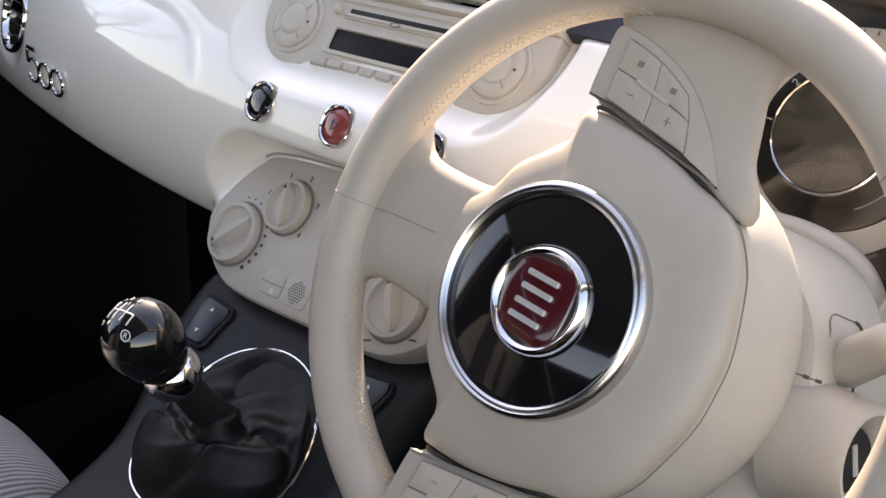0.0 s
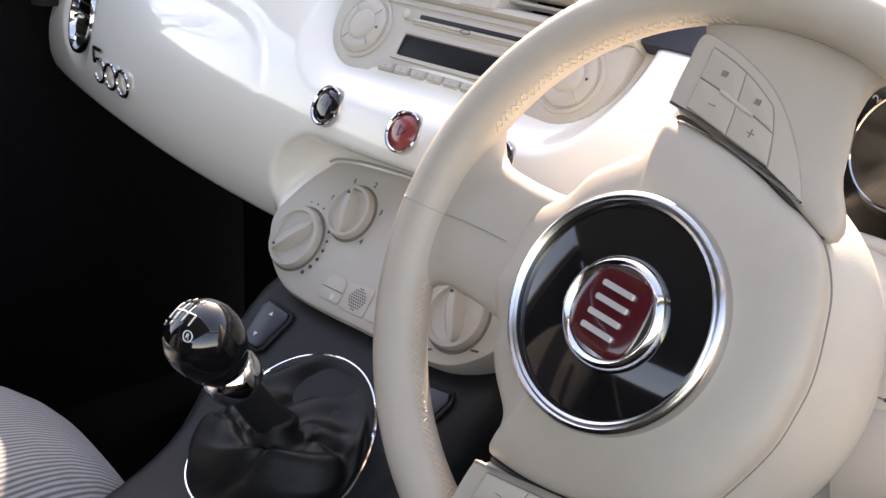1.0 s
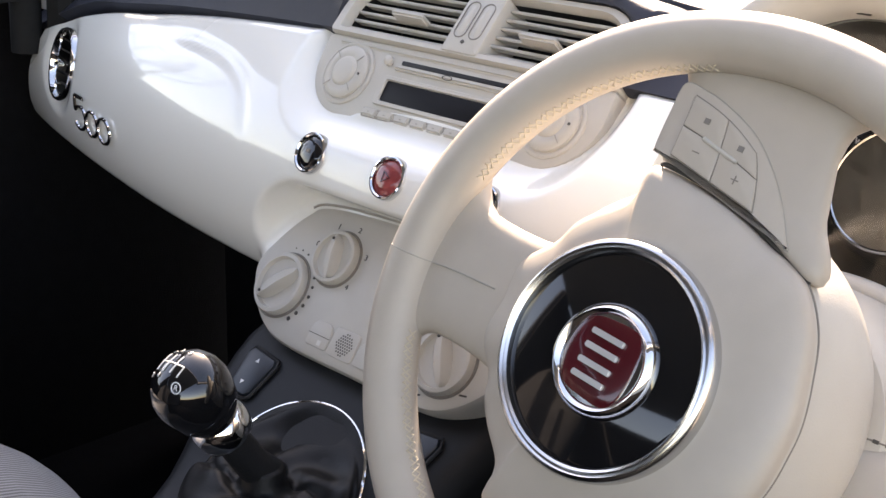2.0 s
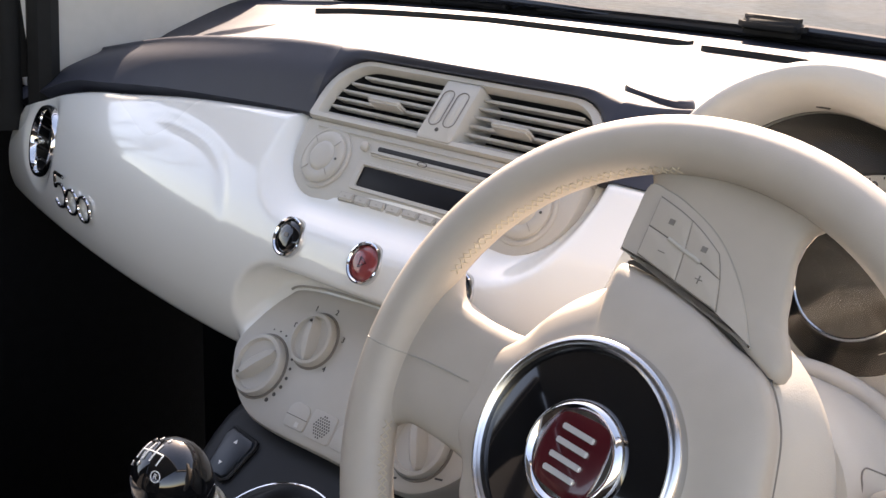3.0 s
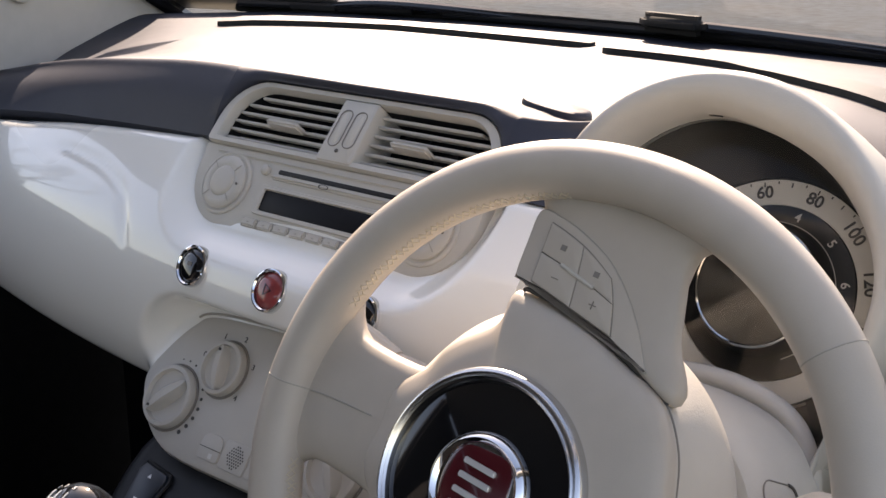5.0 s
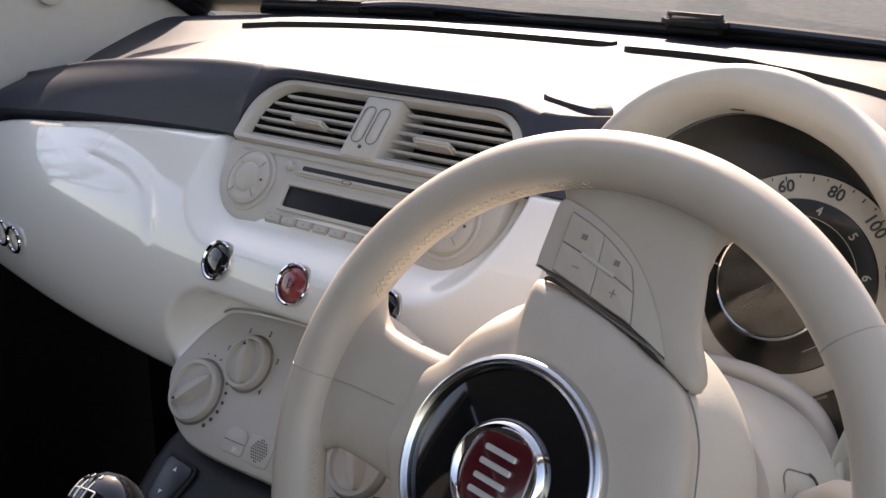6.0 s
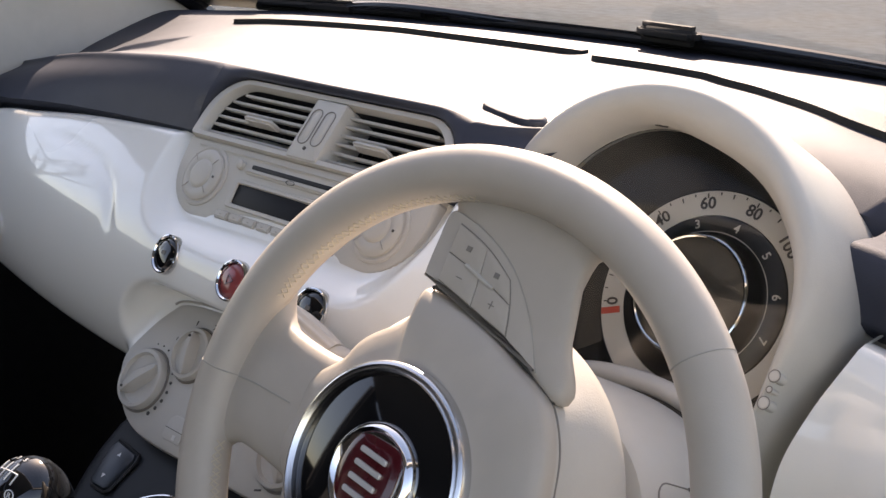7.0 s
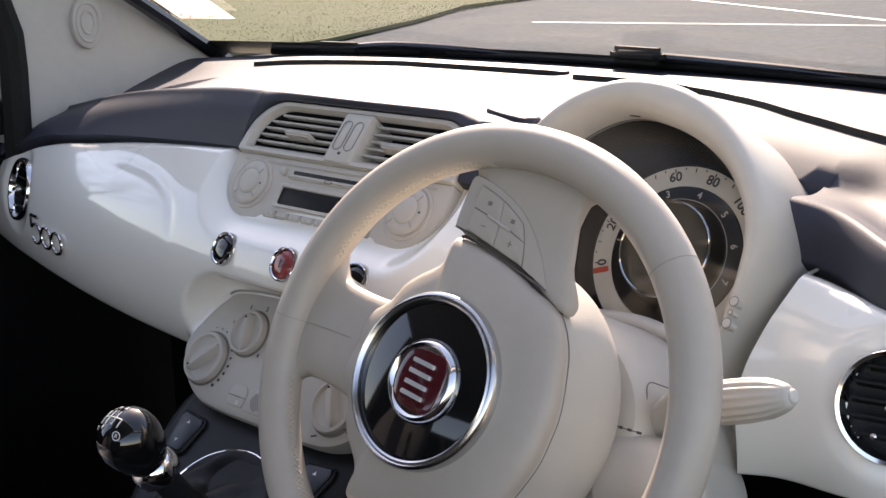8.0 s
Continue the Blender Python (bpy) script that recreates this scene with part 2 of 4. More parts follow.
def spline(xs, ys):
    """A smooth function through points."""
    xs, ys = np.array(xs, float), np.array(ys, float)
    m = np.gradient(ys, xs)

    def f(x):
        i = int(np.clip(np.searchsorted(xs, x) - 1, 0, len(xs) - 2))
        h = xs[i + 1] - xs[i]
        t = (x - xs[i]) / h
        t = min(max(t, -0.3), 1.3)
        return float((2 * t**3 - 3 * t**2 + 1) * ys[i] + (t**3 - 2 * t**2 + t) * h * m[i] + (-2 * t**3 + 3 * t**2) * ys[i + 1] + (t**3 - t**2) * h * m[i + 1])
    return f

# ---- dashboard ----
depth_of = spline([.70, .74, .765, .79, .82, .85, .88, .90, .92, .94, .96, 1.0], [.07, .025, .004, -.006, -.010, -.008, 0, .009, .024, .044, .064, .09])
top_of = spline([0, .147, .3, .4, .516, .580, .62, .66, .70], [.963, .962, .955, .948, .936, .9285, .918, .904, .89])
bottom_of = spline([0, .175, .334, .45, .55, .62, .67, .70, .74], [.763, .763, .767, .772, .775, .776, .777, .779, .785])
CREASE = curve_points([(-.378, .9275, 0), (-.335, .9290, 0), (-.299, .9285, 0), (-.257, .9250, 0), (-.222, .9165, 0), (-.198, .902, 0), (-.186, .884, 0), (-.183, .870, 0)], 6)


def fade(t):
    t = min(max(t, 0.0), 1.0)
    return t * t * (3 - 2 * t)


def round_box(x, z, cx, cz, hx, hz, r):
    """Distance to a rounded rectangle (minus inside)."""
    qx, qz = abs(x - cx) - hx + r, abs(z - cz) - hz + r
    return math.hypot(max(qx, 0), max(qz, 0)) + min(max(qx, qz), 0) - r


def fascia_y(x, z):
    far = x > .3                      # the driver's end stands a little further forward and lower
    if far:
        z += .008
    y = depth_of(z) + (.025 + .035 * fade((.53 - x) / .10) if far else 0) + 0.2 * x * x
    y += 0.022 * fade(1 - round_box(x, z, 0, .957, .149, .054, .05) / .017)          # hollow for the radio
    w = fade(1 - (round_box(x, z, 0, .786, .138, .050, .045) + .004) / .026)          # flows into the heater panel
    y = y * (1 - w) + (-.027 + (z - .754) * .72) * w
    d = math.hypot(abs(x) - (.532 if far else .598), z - (.860 if far else .862))
    y += 0.007 * fade(1 - (d - .036) / .022)                                        # bowls of the side vents
    return y


def crease(x, z):
    best = 9.0
    at = 0
    for i, p in enumerate(CREASE):
        d = math.hypot(p.x - x, p.y - z)
        if d < best:
            best, at = d, i
    u = at / (len(CREASE) - 1)
    w = 0.0042 + 0.0024 * u
    return 0.0026 * fade(u * 5) * fade((1 - u) * 3) * math.exp(-(best / w) ** 2)


def fascia_frame(x, z):
    """A frame on the fascia: x along it, z out towards the seats."""
    p = Vector((x, fascia_y(x, z), z))
    tx = Vector((0.02, fascia_y(x + .01, z) - fascia_y(x - .01, z), 0))
    tz = Vector((0, fascia_y(x, z + .01) - fascia_y(x, z - .01), 0.02))
    return basis(p, tx, tz)


def fascia_mesh(left, right, nx, nv=60):
    rings = []
    for i in range(nx + 1):
        f = i / nx
        xm = left(.86) + (right(.86) - left(.86)) * f
        low = .008 if xm > .3 else 0
        zt, zb = top_of(abs(xm)) - low * 3.45, bottom_of(abs(xm)) - (low * 2.4 - .008 - .15 * min(.1, max(0, xm - .41)) if low else 0)
        ring = []
        for z, dy in ((zt - .004, .02), (zt, .006)):
            x = left(z) + (right(z) - left(z)) * f
            ring.append((x, fascia_y(x, zt) + dy, z))
        for k in range(nv + 1):
            z = zt - 0.002 + (zb + 0.004 - zt) * k / nv
            x = left(z) + (right(z) - left(z)) * f
            ring.append((x, fascia_y(x, z) + (crease(x, z) if -.4 < x < -.12 and z > .85 else 0), z))
        for z, dy in ((zb, .005), (zb + .004, .05)):
            x = left(z) + (right(z) - left(z)) * f
            ring.append((x, fascia_y(x, zb) + dy, z))
        rings.append(ring)
    bm = loft(rings, False)
    # turned-back ends
    for ring in (rings[0], rings[-1]):
        a = [bm.verts.new(p) for p in ring]
        b = [bm.verts.new((p[0], p[1] + .02, p[2])) for p in ring]
        for j in range(len(a) - 1):
            bm.faces.new((a[j], a[j + 1], b[j + 1], b[j]))
    bmesh.ops.remove_doubles(bm, verts=bm.verts, dist=1e-6)
    holes = [f for f in bm.faces if min(math.hypot(f.calc_center_median().x - u, f.calc_center_median().z - v) for u, v in VENTS) < .0355]
    bmesh.ops.delete(bm, geom=holes, context="FACES")
    return bm


VENTS = ((-.598, .862), (.532, .852))
dashboard = thing("dashboard", (0, 0.2, 0.9), "slate grey padded dashboard with a glossy pearl white fascia across it", "dashboard")
fascia_end = spline([.77, .782, .79, .81, .83, .856, .88, .90, .914, .923, .93], [-.715, -.728, -.733, -.729, -.721, -.703, -.680, -.664, -.650, -.632, -.612])
part("fascia", fascia_mesh(fascia_end, lambda z: .20, 240), PAINT, dashboard, "glossy pearl white painted fascia panel", angle=60)
panel_edge = spline([.73, .78, .83, .85, .88, .915, .95], [.406, .4135, .4130, .4155, .4240, .4365, .447])
part("driver_fascia", fascia_mesh(panel_edge, lambda z: .64, 70), PAINT, dashboard, "pearl white end panel beside the steering wheel", angle=60)

# upper pad: front face, crest, flat top up to the windscreen
crest_z = spline([0, .1, .22, .307, .38, .44, .52, .6, .66, .70], [1.018, 1.018, 1.015, 1.007, .999, .991, .978, .963, .952, .945])
base_y = spline([0, .16, .31, .43, .53, .62, .68], [.60, .60, .575, .55, .50, .45, .42])


def crown(x, zc, yb, ya):
    """The top of the pad from its crest back to the windscreen."""
    back_z = 1.008 - 0.05 * max(0, abs(x) - 0.45)
    zr, k = min(zc - .004, 1.008), .4 + .25 * fade((x - .2) / .1)
    return [(x, max(.3, ya + .03), zr * (1 - k) + back_z * k), (x, yb - 0.03, back_z), (x, yb + 0.02, back_z - 0.006)]


def pad_ring(x, bay=False):
    a = abs(x)
    zt, zc, yb = top_of(a), crest_z(a), base_y(a)
    zf = zt + 0.0015
    yf = depth_of(zt) + 0.2 * x * x + 0.004
    if x > 0:                         # lower beside the cluster
        zc -= .011 * fade((x - .11) / .07) + .019 * fade((x - .25) / .15)
    yc = max(.102 + .2 * x * x, yf + .03)
    if 0 < x < .3:
        yc += .055 * fade((x - .145) / .05)
    if x > .3:                        # a steep front face
        zf -= .0276
        yf = fascia_y(x, zf) + .004 + .030 * fade((.53 - x) / .11)
        yc = yf + .012
    zr = min(zc - .004, 1.008)
    pts = [(x, yf + 0.03, zf - 0.02), (x, yf + 0.008, zf - 0.008), (x, yf, zf)]
    ctrl = [(x, yf, zf), (x, yf + (yc - yf) * (.22 if x > .3 else .45), zf + (zc - zf) * 0.55), (x, yc - .004, zc - .007), (x, yc + .004, zc - .0005), (x, yc + .016, zc - .001), (x, yc + .06, zr + (zc - zr) * .3)] + crown(x, zc, yb, yc)
    if bay:                           # behind the centre air vents
        va = .0245 + math.sqrt(max(0, .040 ** 2 - max(0, abs(x) - .105) ** 2))
        ya, za = .0705 + .667 * va - .004, .957 + .745 * va + .003
        pts = [(x, .175, .93), (x, .160, .95), (x, ya + .026, za - .016)]
        ctrl[0:3] = [(x, ya + .010, za - .003), (x, ya - .002, za + .002), (x, max(yc - .004, ya - .003), max(zc - .006, za + .004))]
    return pts + [tuple(p) for p in curve_points(ctrl, 6)[1:]]


def top_at(ring, y):
    line = sorted((p for p in ring if p[1] > .12), key=lambda p: p[1])
    return interp(y, [p[1] for p in line], [p[2] for p in line])


def bridge_ring(x):
    """The pad behind the cluster."""
    ring, y0 = pad_ring(x), .235
    ys = [y0 + (base_y(x) + .02 - y0) * i / 16 for i in range(17)]
    return [(x, y0, top_at(ring, y0) - .2)] + [(x, y, top_at(ring, y)) for y in ys]


def pad_height(x, y):
    """How high the top of the pad stands."""
    return top_at(pad_ring(x), y)


xs = [-.745 + .5985 * i / 46 for i in range(47)]
xs2 = [.404 + .296 * i / 36 for i in range(37)]
pad_left = [pad_ring(x) for x in xs] + [pad_ring(.1455 * math.sin(math.pi / 28 * (i - 14)), bay=True) for i in range(29)] + [pad_ring(.1465 + .0505 * i / 6) for i in range(7)]
part("upper_pad", loft(pad_left, False), PAD, dashboard, "slate grey grained soft upper pad", angle=60)
part("pad_bridge", loft([bridge_ring(.196 + .212 * i / 24) for i in range(25)], False), PAD, dashboard, angle=60)
part("driver_pad", loft([pad_ring(x) for x in xs2], False), PAD, dashboard, "slate grey pad beside the instrument cluster", angle=60)


def slot(points, w, h=0.0060):
    """A long dark louvre lying in the pad, with a blunt end."""
    pts = curve_points(points, 10)
    n = len(pts) - 1
    rings = []
    for i, p in enumerate(pts):
        k = .35 + .65 * fade(min(i, n - i) / 1.5)
        ww, hh = w * k / 2, h * (.4 + .6 * k)
        lo, hi = pad_height(p.x, p.y - ww), pad_height(p.x, p.y + ww)
        rings.append([(p.x, p.y - ww, lo - .006), (p.x, p.y - ww + .001, lo + hh), (p.x, p.y + ww, hi + hh), (p.x, p.y + ww, hi - .006)])
    return loft(rings)


for pts, w in (([(-.51, .403, 0), (-.40, .430, 0), (-.266, .450, 0), (-.14, .461, 0), (-.022, .467, 0)], .036), ([(.004, .450, 0), (.10, .450, 0), (.19, .430, 0), (.250, .402, 0), (.31, .370, 0), (.36, .352, 0), (.416, .332, 0), (.50, .305, 0)], .040)):
    part("demister_slot", slot(pts, w), BLACK, dashboard, "long black demister louvre")
sensor_out = [(p.x, p.y) for p in curve_points([(-.029, .004, 0), (-.012, .013, 0), (.018, .013, 0), (.029, .002, 0), (.022, -.011, 0), (0, -.014, 0), (-.022, -.010, 0)], 5, True)]
cover_z = pad_height(.115, .158), pad_height(.171, .175)
part("sensor_cover", plate(sensor_out, 0.016, lambda u, v, w: Vector((.143 + u, .156 + v, cover_z[0] + (cover_z[1] - cover_z[0]) * (u + .028) / .056 - .0095 + w)), .0035), PAD, dashboard, "small raised grey sensor cover")

# ---- centre stack: vents and radio ----
STACK = basis((0, .0712, .957), (1, 0, 0), (0, .65, 1.0))
VENT = basis((0, .0705, .957), (1, 0, 0), (0, .895, 1.0))


def rrect(x0, y0, x1, y1, rt, rb, n=8):
    out = []
    for cx, cy, r, a0 in ((x1 - rt, y1 - rt, rt, 0), (x0 + rt, y1 - rt, rt, 90), (x0 + rb, y0 + rb, rb, 180), (x1 - rb, y0 + rb, rb, 270)):
        for i in range(n + 1):
            a = radians(a0 + 90 * i / n)
            out.append((cx + r * math.cos(a), cy + r * math.sin(a)))
    return out


def frame_ring(outer, inner, back, front, bevel=.0015):
    mid = lambda f: [(o[0] + (i[0] - o[0]) * f, o[1] + (i[1] - o[1]) * f) for o, i in zip(outer, inner)]
    r = lambda pts, w: [(x, y, w) for x, y in pts]
    return loft([r(outer, back), r(outer, front - bevel), r(mid(.15), front), r(mid(.85), front), r(inner, front - bevel), r(inner, back)], True, False)


flat = lambda dw: (lambda u, v, w: Vector((u, v, w + dw)))
vent = thing("centre_air_vent", VENT, "twin cream air vents with slats above the radio", "air vent")
part("vent_frame", frame_ring(rrect(-.145, .003, .145, .0645, .040, .003), rrect(-.134, .0085, .134, .0590, .034, .003), -.03, .006, .003), CREAM, vent, local=True)
lining = [[(x, y, w) for x, y in rrect(-.1335, .009, .1335, .0585, .0335, .003)] for w in (-.003, -.034)]
part("vent_lining", loft(lining, True, False), BLACK, vent, "black inner lining", local=True)
part("vent_cavity", plate(rrect(-.136, .007, .136, .060, .034, .003), .002, flat(-.035)), BLACK, vent, "dark vent cavity", local=True)
part("centre_plate", plate(rrect(-.0185, .004, .0185, .0590, .003, .003), .036, flat(-.028), .003), CREAM, vent, local=True)
for u in (-.0075, .0075):
    part("thumbwheel", lathe([(.0035, -.013), (.0046, -.008), (.005, 0), (.0046, .008), (.0035, .013)], pose(u, .033, .005, 90) @ pose(0, 0, 0), 20, sy=1.0), CREAM, vent, local=True)
    part("thumbwheel_slot", frame_ring(shifted(rrect(-.0062, -.0165, .0062, .0165, .006, .006), u, .033), shifted(rrect(-.0054, -.0155, .0054, .0155, .005, .005), u, .033), .005, .0086, .0003), GROOVE, vent, local=True)
part("index_dot", lathe([(.0016, 0), (.0016, .0008), (.001, .001)], pose(.0, .0135, .008), 12), INK, vent, local=True)
for s in (-1, 1):
    for r in range(6):
        v = .0130 + r * .0080
        lo, hi = .0175, (.1325, .1332, .1330, .131, .126, .115)[r]
        bm = box((s * (lo + hi) / 2, v, -.006), (hi - lo, .0023, .011), .0009, pose(0, 0, 0, 14, 0, 0))
        part("slat", bm, CREAM, vent, local=True)
    part("tab", box((s * .066, .0268, .005), (.036, .0044, .014), .0018, None, 3), CREAM, vent, "small sliding vent tab", local=True)
    for u in (.035, .06, .09, .112):
        part("rear_vane", box((s * u, .031, -.022), (.0015, .04, .012)), BLACK, vent, local=True)

radio = thing("car_radio", STACK, "cream car radio with dark display set in the fascia", "car radio")
part("faceplate", plate(rrect(-.146, -.064, .146, .0025, .003, .046, 12), .014, flat(-.0125), .002), CREAM, radio, local=True)
part("display", plate(shifted(rrect(-.060, -.0085, .060, .0085, .002, .002), 0, -.0355), .0016, flat(.0005), .0004), SCREEN, radio, "dark display window", local=True)
part("display_frame", frame_ring(shifted(rrect(-.066, -.0125, .066, .0125, .004, .004), 0, -.0355), shifted(rrect(-.060, -.0088, .060, .0088, .002, .002), 0, -.0355), 0, .0038, .001), CREAM, radio, local=True)
part("disc_slot", plate(shifted(rrect(-.054, -.0019, .072, .0019, .0015, .0015), 0, -.0105), .0012, flat(.0008), .0003), BLACK, radio, "black disc slot", local=True)
part("slot_lip", box((.008, -.0152, .002), (.134, .0045, .006), .0018), CREAM, radio, local=True)
part("upper_ledge", box((0, -.003, .0015), (.26, .004, .004), .0015), CREAM, radio, local=True)
part("eject_button", lathe([(.0042, 0), (.004, .004), (.0025, .0052), (.0005, .0055)], pose(-.067, -.0115, .001), 20), CREAM, radio, local=True)
part("key_bed", plate(shifted(rrect(-.0725, -.0040, .0725, .0040, .002, .002), 0, -.0555), .0012, flat(.001), .0003), SOFTLINE, radio, local=True)
for i in range(8):
    u = -.0625 + i * .0177
    part("key", box((u, -.0555, .0030), (.0162, .0066, .0040), .0014), CREAM, radio, local=True)
    part("key_mark", box((u, -.0555, .0051), (.0022, .0009, .0003)), SOFTLINE, radio, local=True)
for s in (-1, 1):
    part("dial_surround", lathe([(.0275, .0), (.0270, .0018), (.025, .0026), (.0238, .0018), (.0228, .0018)], pose(s * .106, -.0285, .001), 48), CREAM, radio, local=True)
    part("dial_button", lathe([(.0228, .0), (.0224, .0036), (.0205, .0052), (.0150, .0060), (.0140, .0054), (.0128, .0054), (.0118, .0066), (.0095, .0074), (.0005, .0078)], pose(s * .106, -.0285, .001), 48), CREAM, radio, "round cream multi-way button", local=True)
    for a in (45, 135, 225, 315):
        m = pose(s * .106, -.0285, .0072, 0, 0, a) @ pose(.0178, 0, 0)
        bm = box((0, 0, 0), (.0075, .0004, .0006))
        bm.transform(m)
        part("split_line", bm, SOFTLINE, radio, local=True)
    part("button_mark", lathe([(.0011, 0), (.0011, .0006), (.0006, .0007)], pose(s * .106 + .0172, -.0285, .0068), 10), INK, radio, local=True)
    part("button_mark", torus(.0022, .0003, pose(s * .106, -.0285, .0079), 20, 6), SOFTLINE, radio, local=True)
part("disc_mark", torus(.0035, .0004, pose(.0, -.0155, .0052) @ Matrix.Diagonal((1.4, .5, 1, 1)), 20, 6), INK, radio, local=True)

# ---- climate panel ----
POD = basis((0, -.031, .754), (1, 0, 0), (0, .72, 1))
climate = thing("climate_panel", POD, "cream heater control panel with three rotary knobs", "climate control")
p_out = [(p.x, p.y) for p in curve_points([(-.143, .030), (-.128, .004), (-.100, -.016), (-.066, -.022), (0, -.022), (.066, -.022), (.098, -.016), (.124, .004), (.138, .030), (.130, .055), (.112, .083), (.090, .096), (0, .101), (-.090, .096), (-.114, .083), (-.134, .055)], 6, True)]
part("panel_face", plate(p_out, .06, flat(-.06), .007), CREAM, climate, local=True)


gap = [Vector((x, y)) for x, y in p_out if y > .088]
part("panel_gap", tube([(p.x * 1.012, p.y + .0008, -.0012) for p in gap], .0011, 6), SOFTLINE, climate, "fine joint under the fascia lip", local=True)


def heater_knob(u, v, r, turn):
    part("knob_seat", torus(r + .0008, .0012, pose(u, v, .0002), 48, 8), GROOVE, climate, local=True)
    k = part("knob", lathe([(r, 0), (r, .005), (r * .95, .0072), (r * .84, .0078), (r * .79, .0042), (r * .5, .0034), (.0005, .0034)], pose(u, v, 0), 56), CREAM, climate, "round cream rotary knob", local=True)
    rings = []
    for f in (-1, -.96, -.85, -.5, 0, .5, .85, .96, 1):
        w = r * .26 * math.sqrt(max(.02, 1 - (abs(f) ** 3)))
        h = .0125 - .0035 * abs(f) ** 2
        x = f * r * .80
        rings.append([(x, -w * 1.1, .003), (x, -w * .8, h - .0025), (x, -w * .45, h), (x, w * .45, h), (x, w * .8, h - .0025), (x, w * 1.1, .003)])
    bm = loft(rings)
    bm.transform(pose(u, v, 0, 0, 0, turn))
    part("grip", bm, CREAM, k, local=True)
    part("pointer", lathe([(.0012, 0), (.0012, .0008), (.0008, .001)], pose(u, v, .0105, 0, 0, turn) @ pose(r * .62, 0, .0003), 12), INK, k, local=True)


heater_knob(-.1000, .0215, .0262, 227)
heater_knob(-.0575, .0570, .0222, 105)
heater_knob(.0845, .018, .0255, 118)
for i in range(11):
    a = radians(100 - i * 14.5)
    rad = .0006 + .00012 * i
    part("scale_dot", lathe([(rad, 0), (rad, .0005), (rad * .6, .0006)], pose(-.1000 + .0320 * math.cos(a), .0215 + .0320 * math.sin(a), 0), 12), INK, climate, local=True)
for text, a in (("0", 168), ("1", 120), ("2", 73), ("3", 18), ("4", -39)):
    lettering(text, .0065, POD @ pose(-.0575 + .0285 * math.cos(radians(a)), .0570 + .0285 * math.sin(radians(a)), .0003), INK, climate)
for u, v, t in ((.073, -.012, 20), (.1105, .001, 10), (.062, .045, 0)):
    bm = box((0, 0, .0003), (.0065, .0014, .0005))
    bm.transform(pose(u, v, 0, 0, 0, t))
    part("symbol_bar", bm, INK, climate, local=True)
part("left_button", plate(shifted(rrect(-.0115, -.0105, .0115, .0105, .008, .003), -.0375, -.0020), .002, flat(-.0005), .0008), CREAM, climate, local=True)
part("button_split", box((-.0375, -.0030, .0016), (.023, .0005, .0006)), INK, climate, local=True)
part("button_symbol", box((-.0345, -.0085, .0016), (.004, .004, .0004), .0001), DIALFACE, climate, local=True)
part("sensor_grille", plate(shifted(rrect(-.0135, -.0115, .0135, .0115, .003, .003), -.0105, -.0020), .0018, flat(-.0005), .0006), CREAM, climate, local=True)
bm = bmesh.new()
for i in range(8):
    for j in range(9):
        x, y = (i - 3.5) * .0024 + (.0012 if j % 2 else 0), (j - 4) * .0021
        if math.hypot(x, y) < .0088:
            bmesh.ops.create_circle(bm, cap_ends=True, radius=.0008, segments=8, matrix=pose(-.0095 + x, -.0020 + y, .0015))
tagged(part("grille_holes", bm, INK, climate, local=True), kind="stuff")
part("right_button", plate(shifted(rrect(-.012, -.0105, .012, .0105, .008, .003), .0175, -.0025), .002, flat(-.0005), .0008), CREAM, climate, local=True)

# ---- push buttons, side vents, badge ----
for x, mat, lab in ((-.089, GLOSS, "black round push button with chrome rim"), (0, HAZARD, "red round hazard button with chrome rim"), (.089, GLOSS, "black round push button with chrome rim")):
    fr = fascia_frame(x, .88) @ Matrix.Scale(.93, 4)
    b = thing("push_button", fr, lab, "button", "fascia push buttons")
    part("rim", lathe([(.0182, -.004), (.0182, .0005), (.0176, .0025), (.0164, .0030), (.0152, .0018), (.0150, -.002)], None, 44, caps=False), CHROME, b, local=True)
    part("cap", lathe([(.0150, -.006), (.0150, -.0005), (.0135, .0018), (.009, .0034), (.0005, .004)], None, 36), mat, b, local=True)
    if mat is GLOSS:
        part("symbol", box((0, .001, .0042), (.0050, .0035, .0004), .0001), GROOVE, b, local=True)
    else:
        part("symbol", lathe([(.0055, .0036), (.0055, .0045), (.0042, .0046), (.0042, .0036)], None, 3, caps=False), RED, b, local=True)
for u, v in VENTS:
    fr = fascia_frame(u, v)
    b = thing("side_vent", fr, "round black side air vent with chrome ring in the fascia", "air vent", "side vents")
    part("ring", lathe([(.0410, -.012), (.0410, .0015), (.0395, .004), (.0368, .0035), (.0345, -.003), (.0335, -.024)], None, 64, caps=False), CHROME, b, "bright chrome ring", local=True)
    part("cavity", lathe([(.0336, -.022), (.0005, -.0225)], None, 40), BLACK, b, local=True)
    for i in range(5):
        v = (i - 2) * .0118
        w = 2 * math.sqrt(.0330 ** 2 - v * v) - .002
        part("vane", box((0, v, -.009), (w, .0018, .014), .0008, pose(0, 0, 0, -20, 0, 0)), BLACK, b, local=True)
    part("vane_tab", box((0, 0, .004), (.012, .0035, .008), .001), SATIN, b, local=True)
    part("stud", lathe([(.0022, -.004), (.0022, .001), (.001, .0018)], pose(-.012, -.022, 0), 12), SATIN, b, local=True)

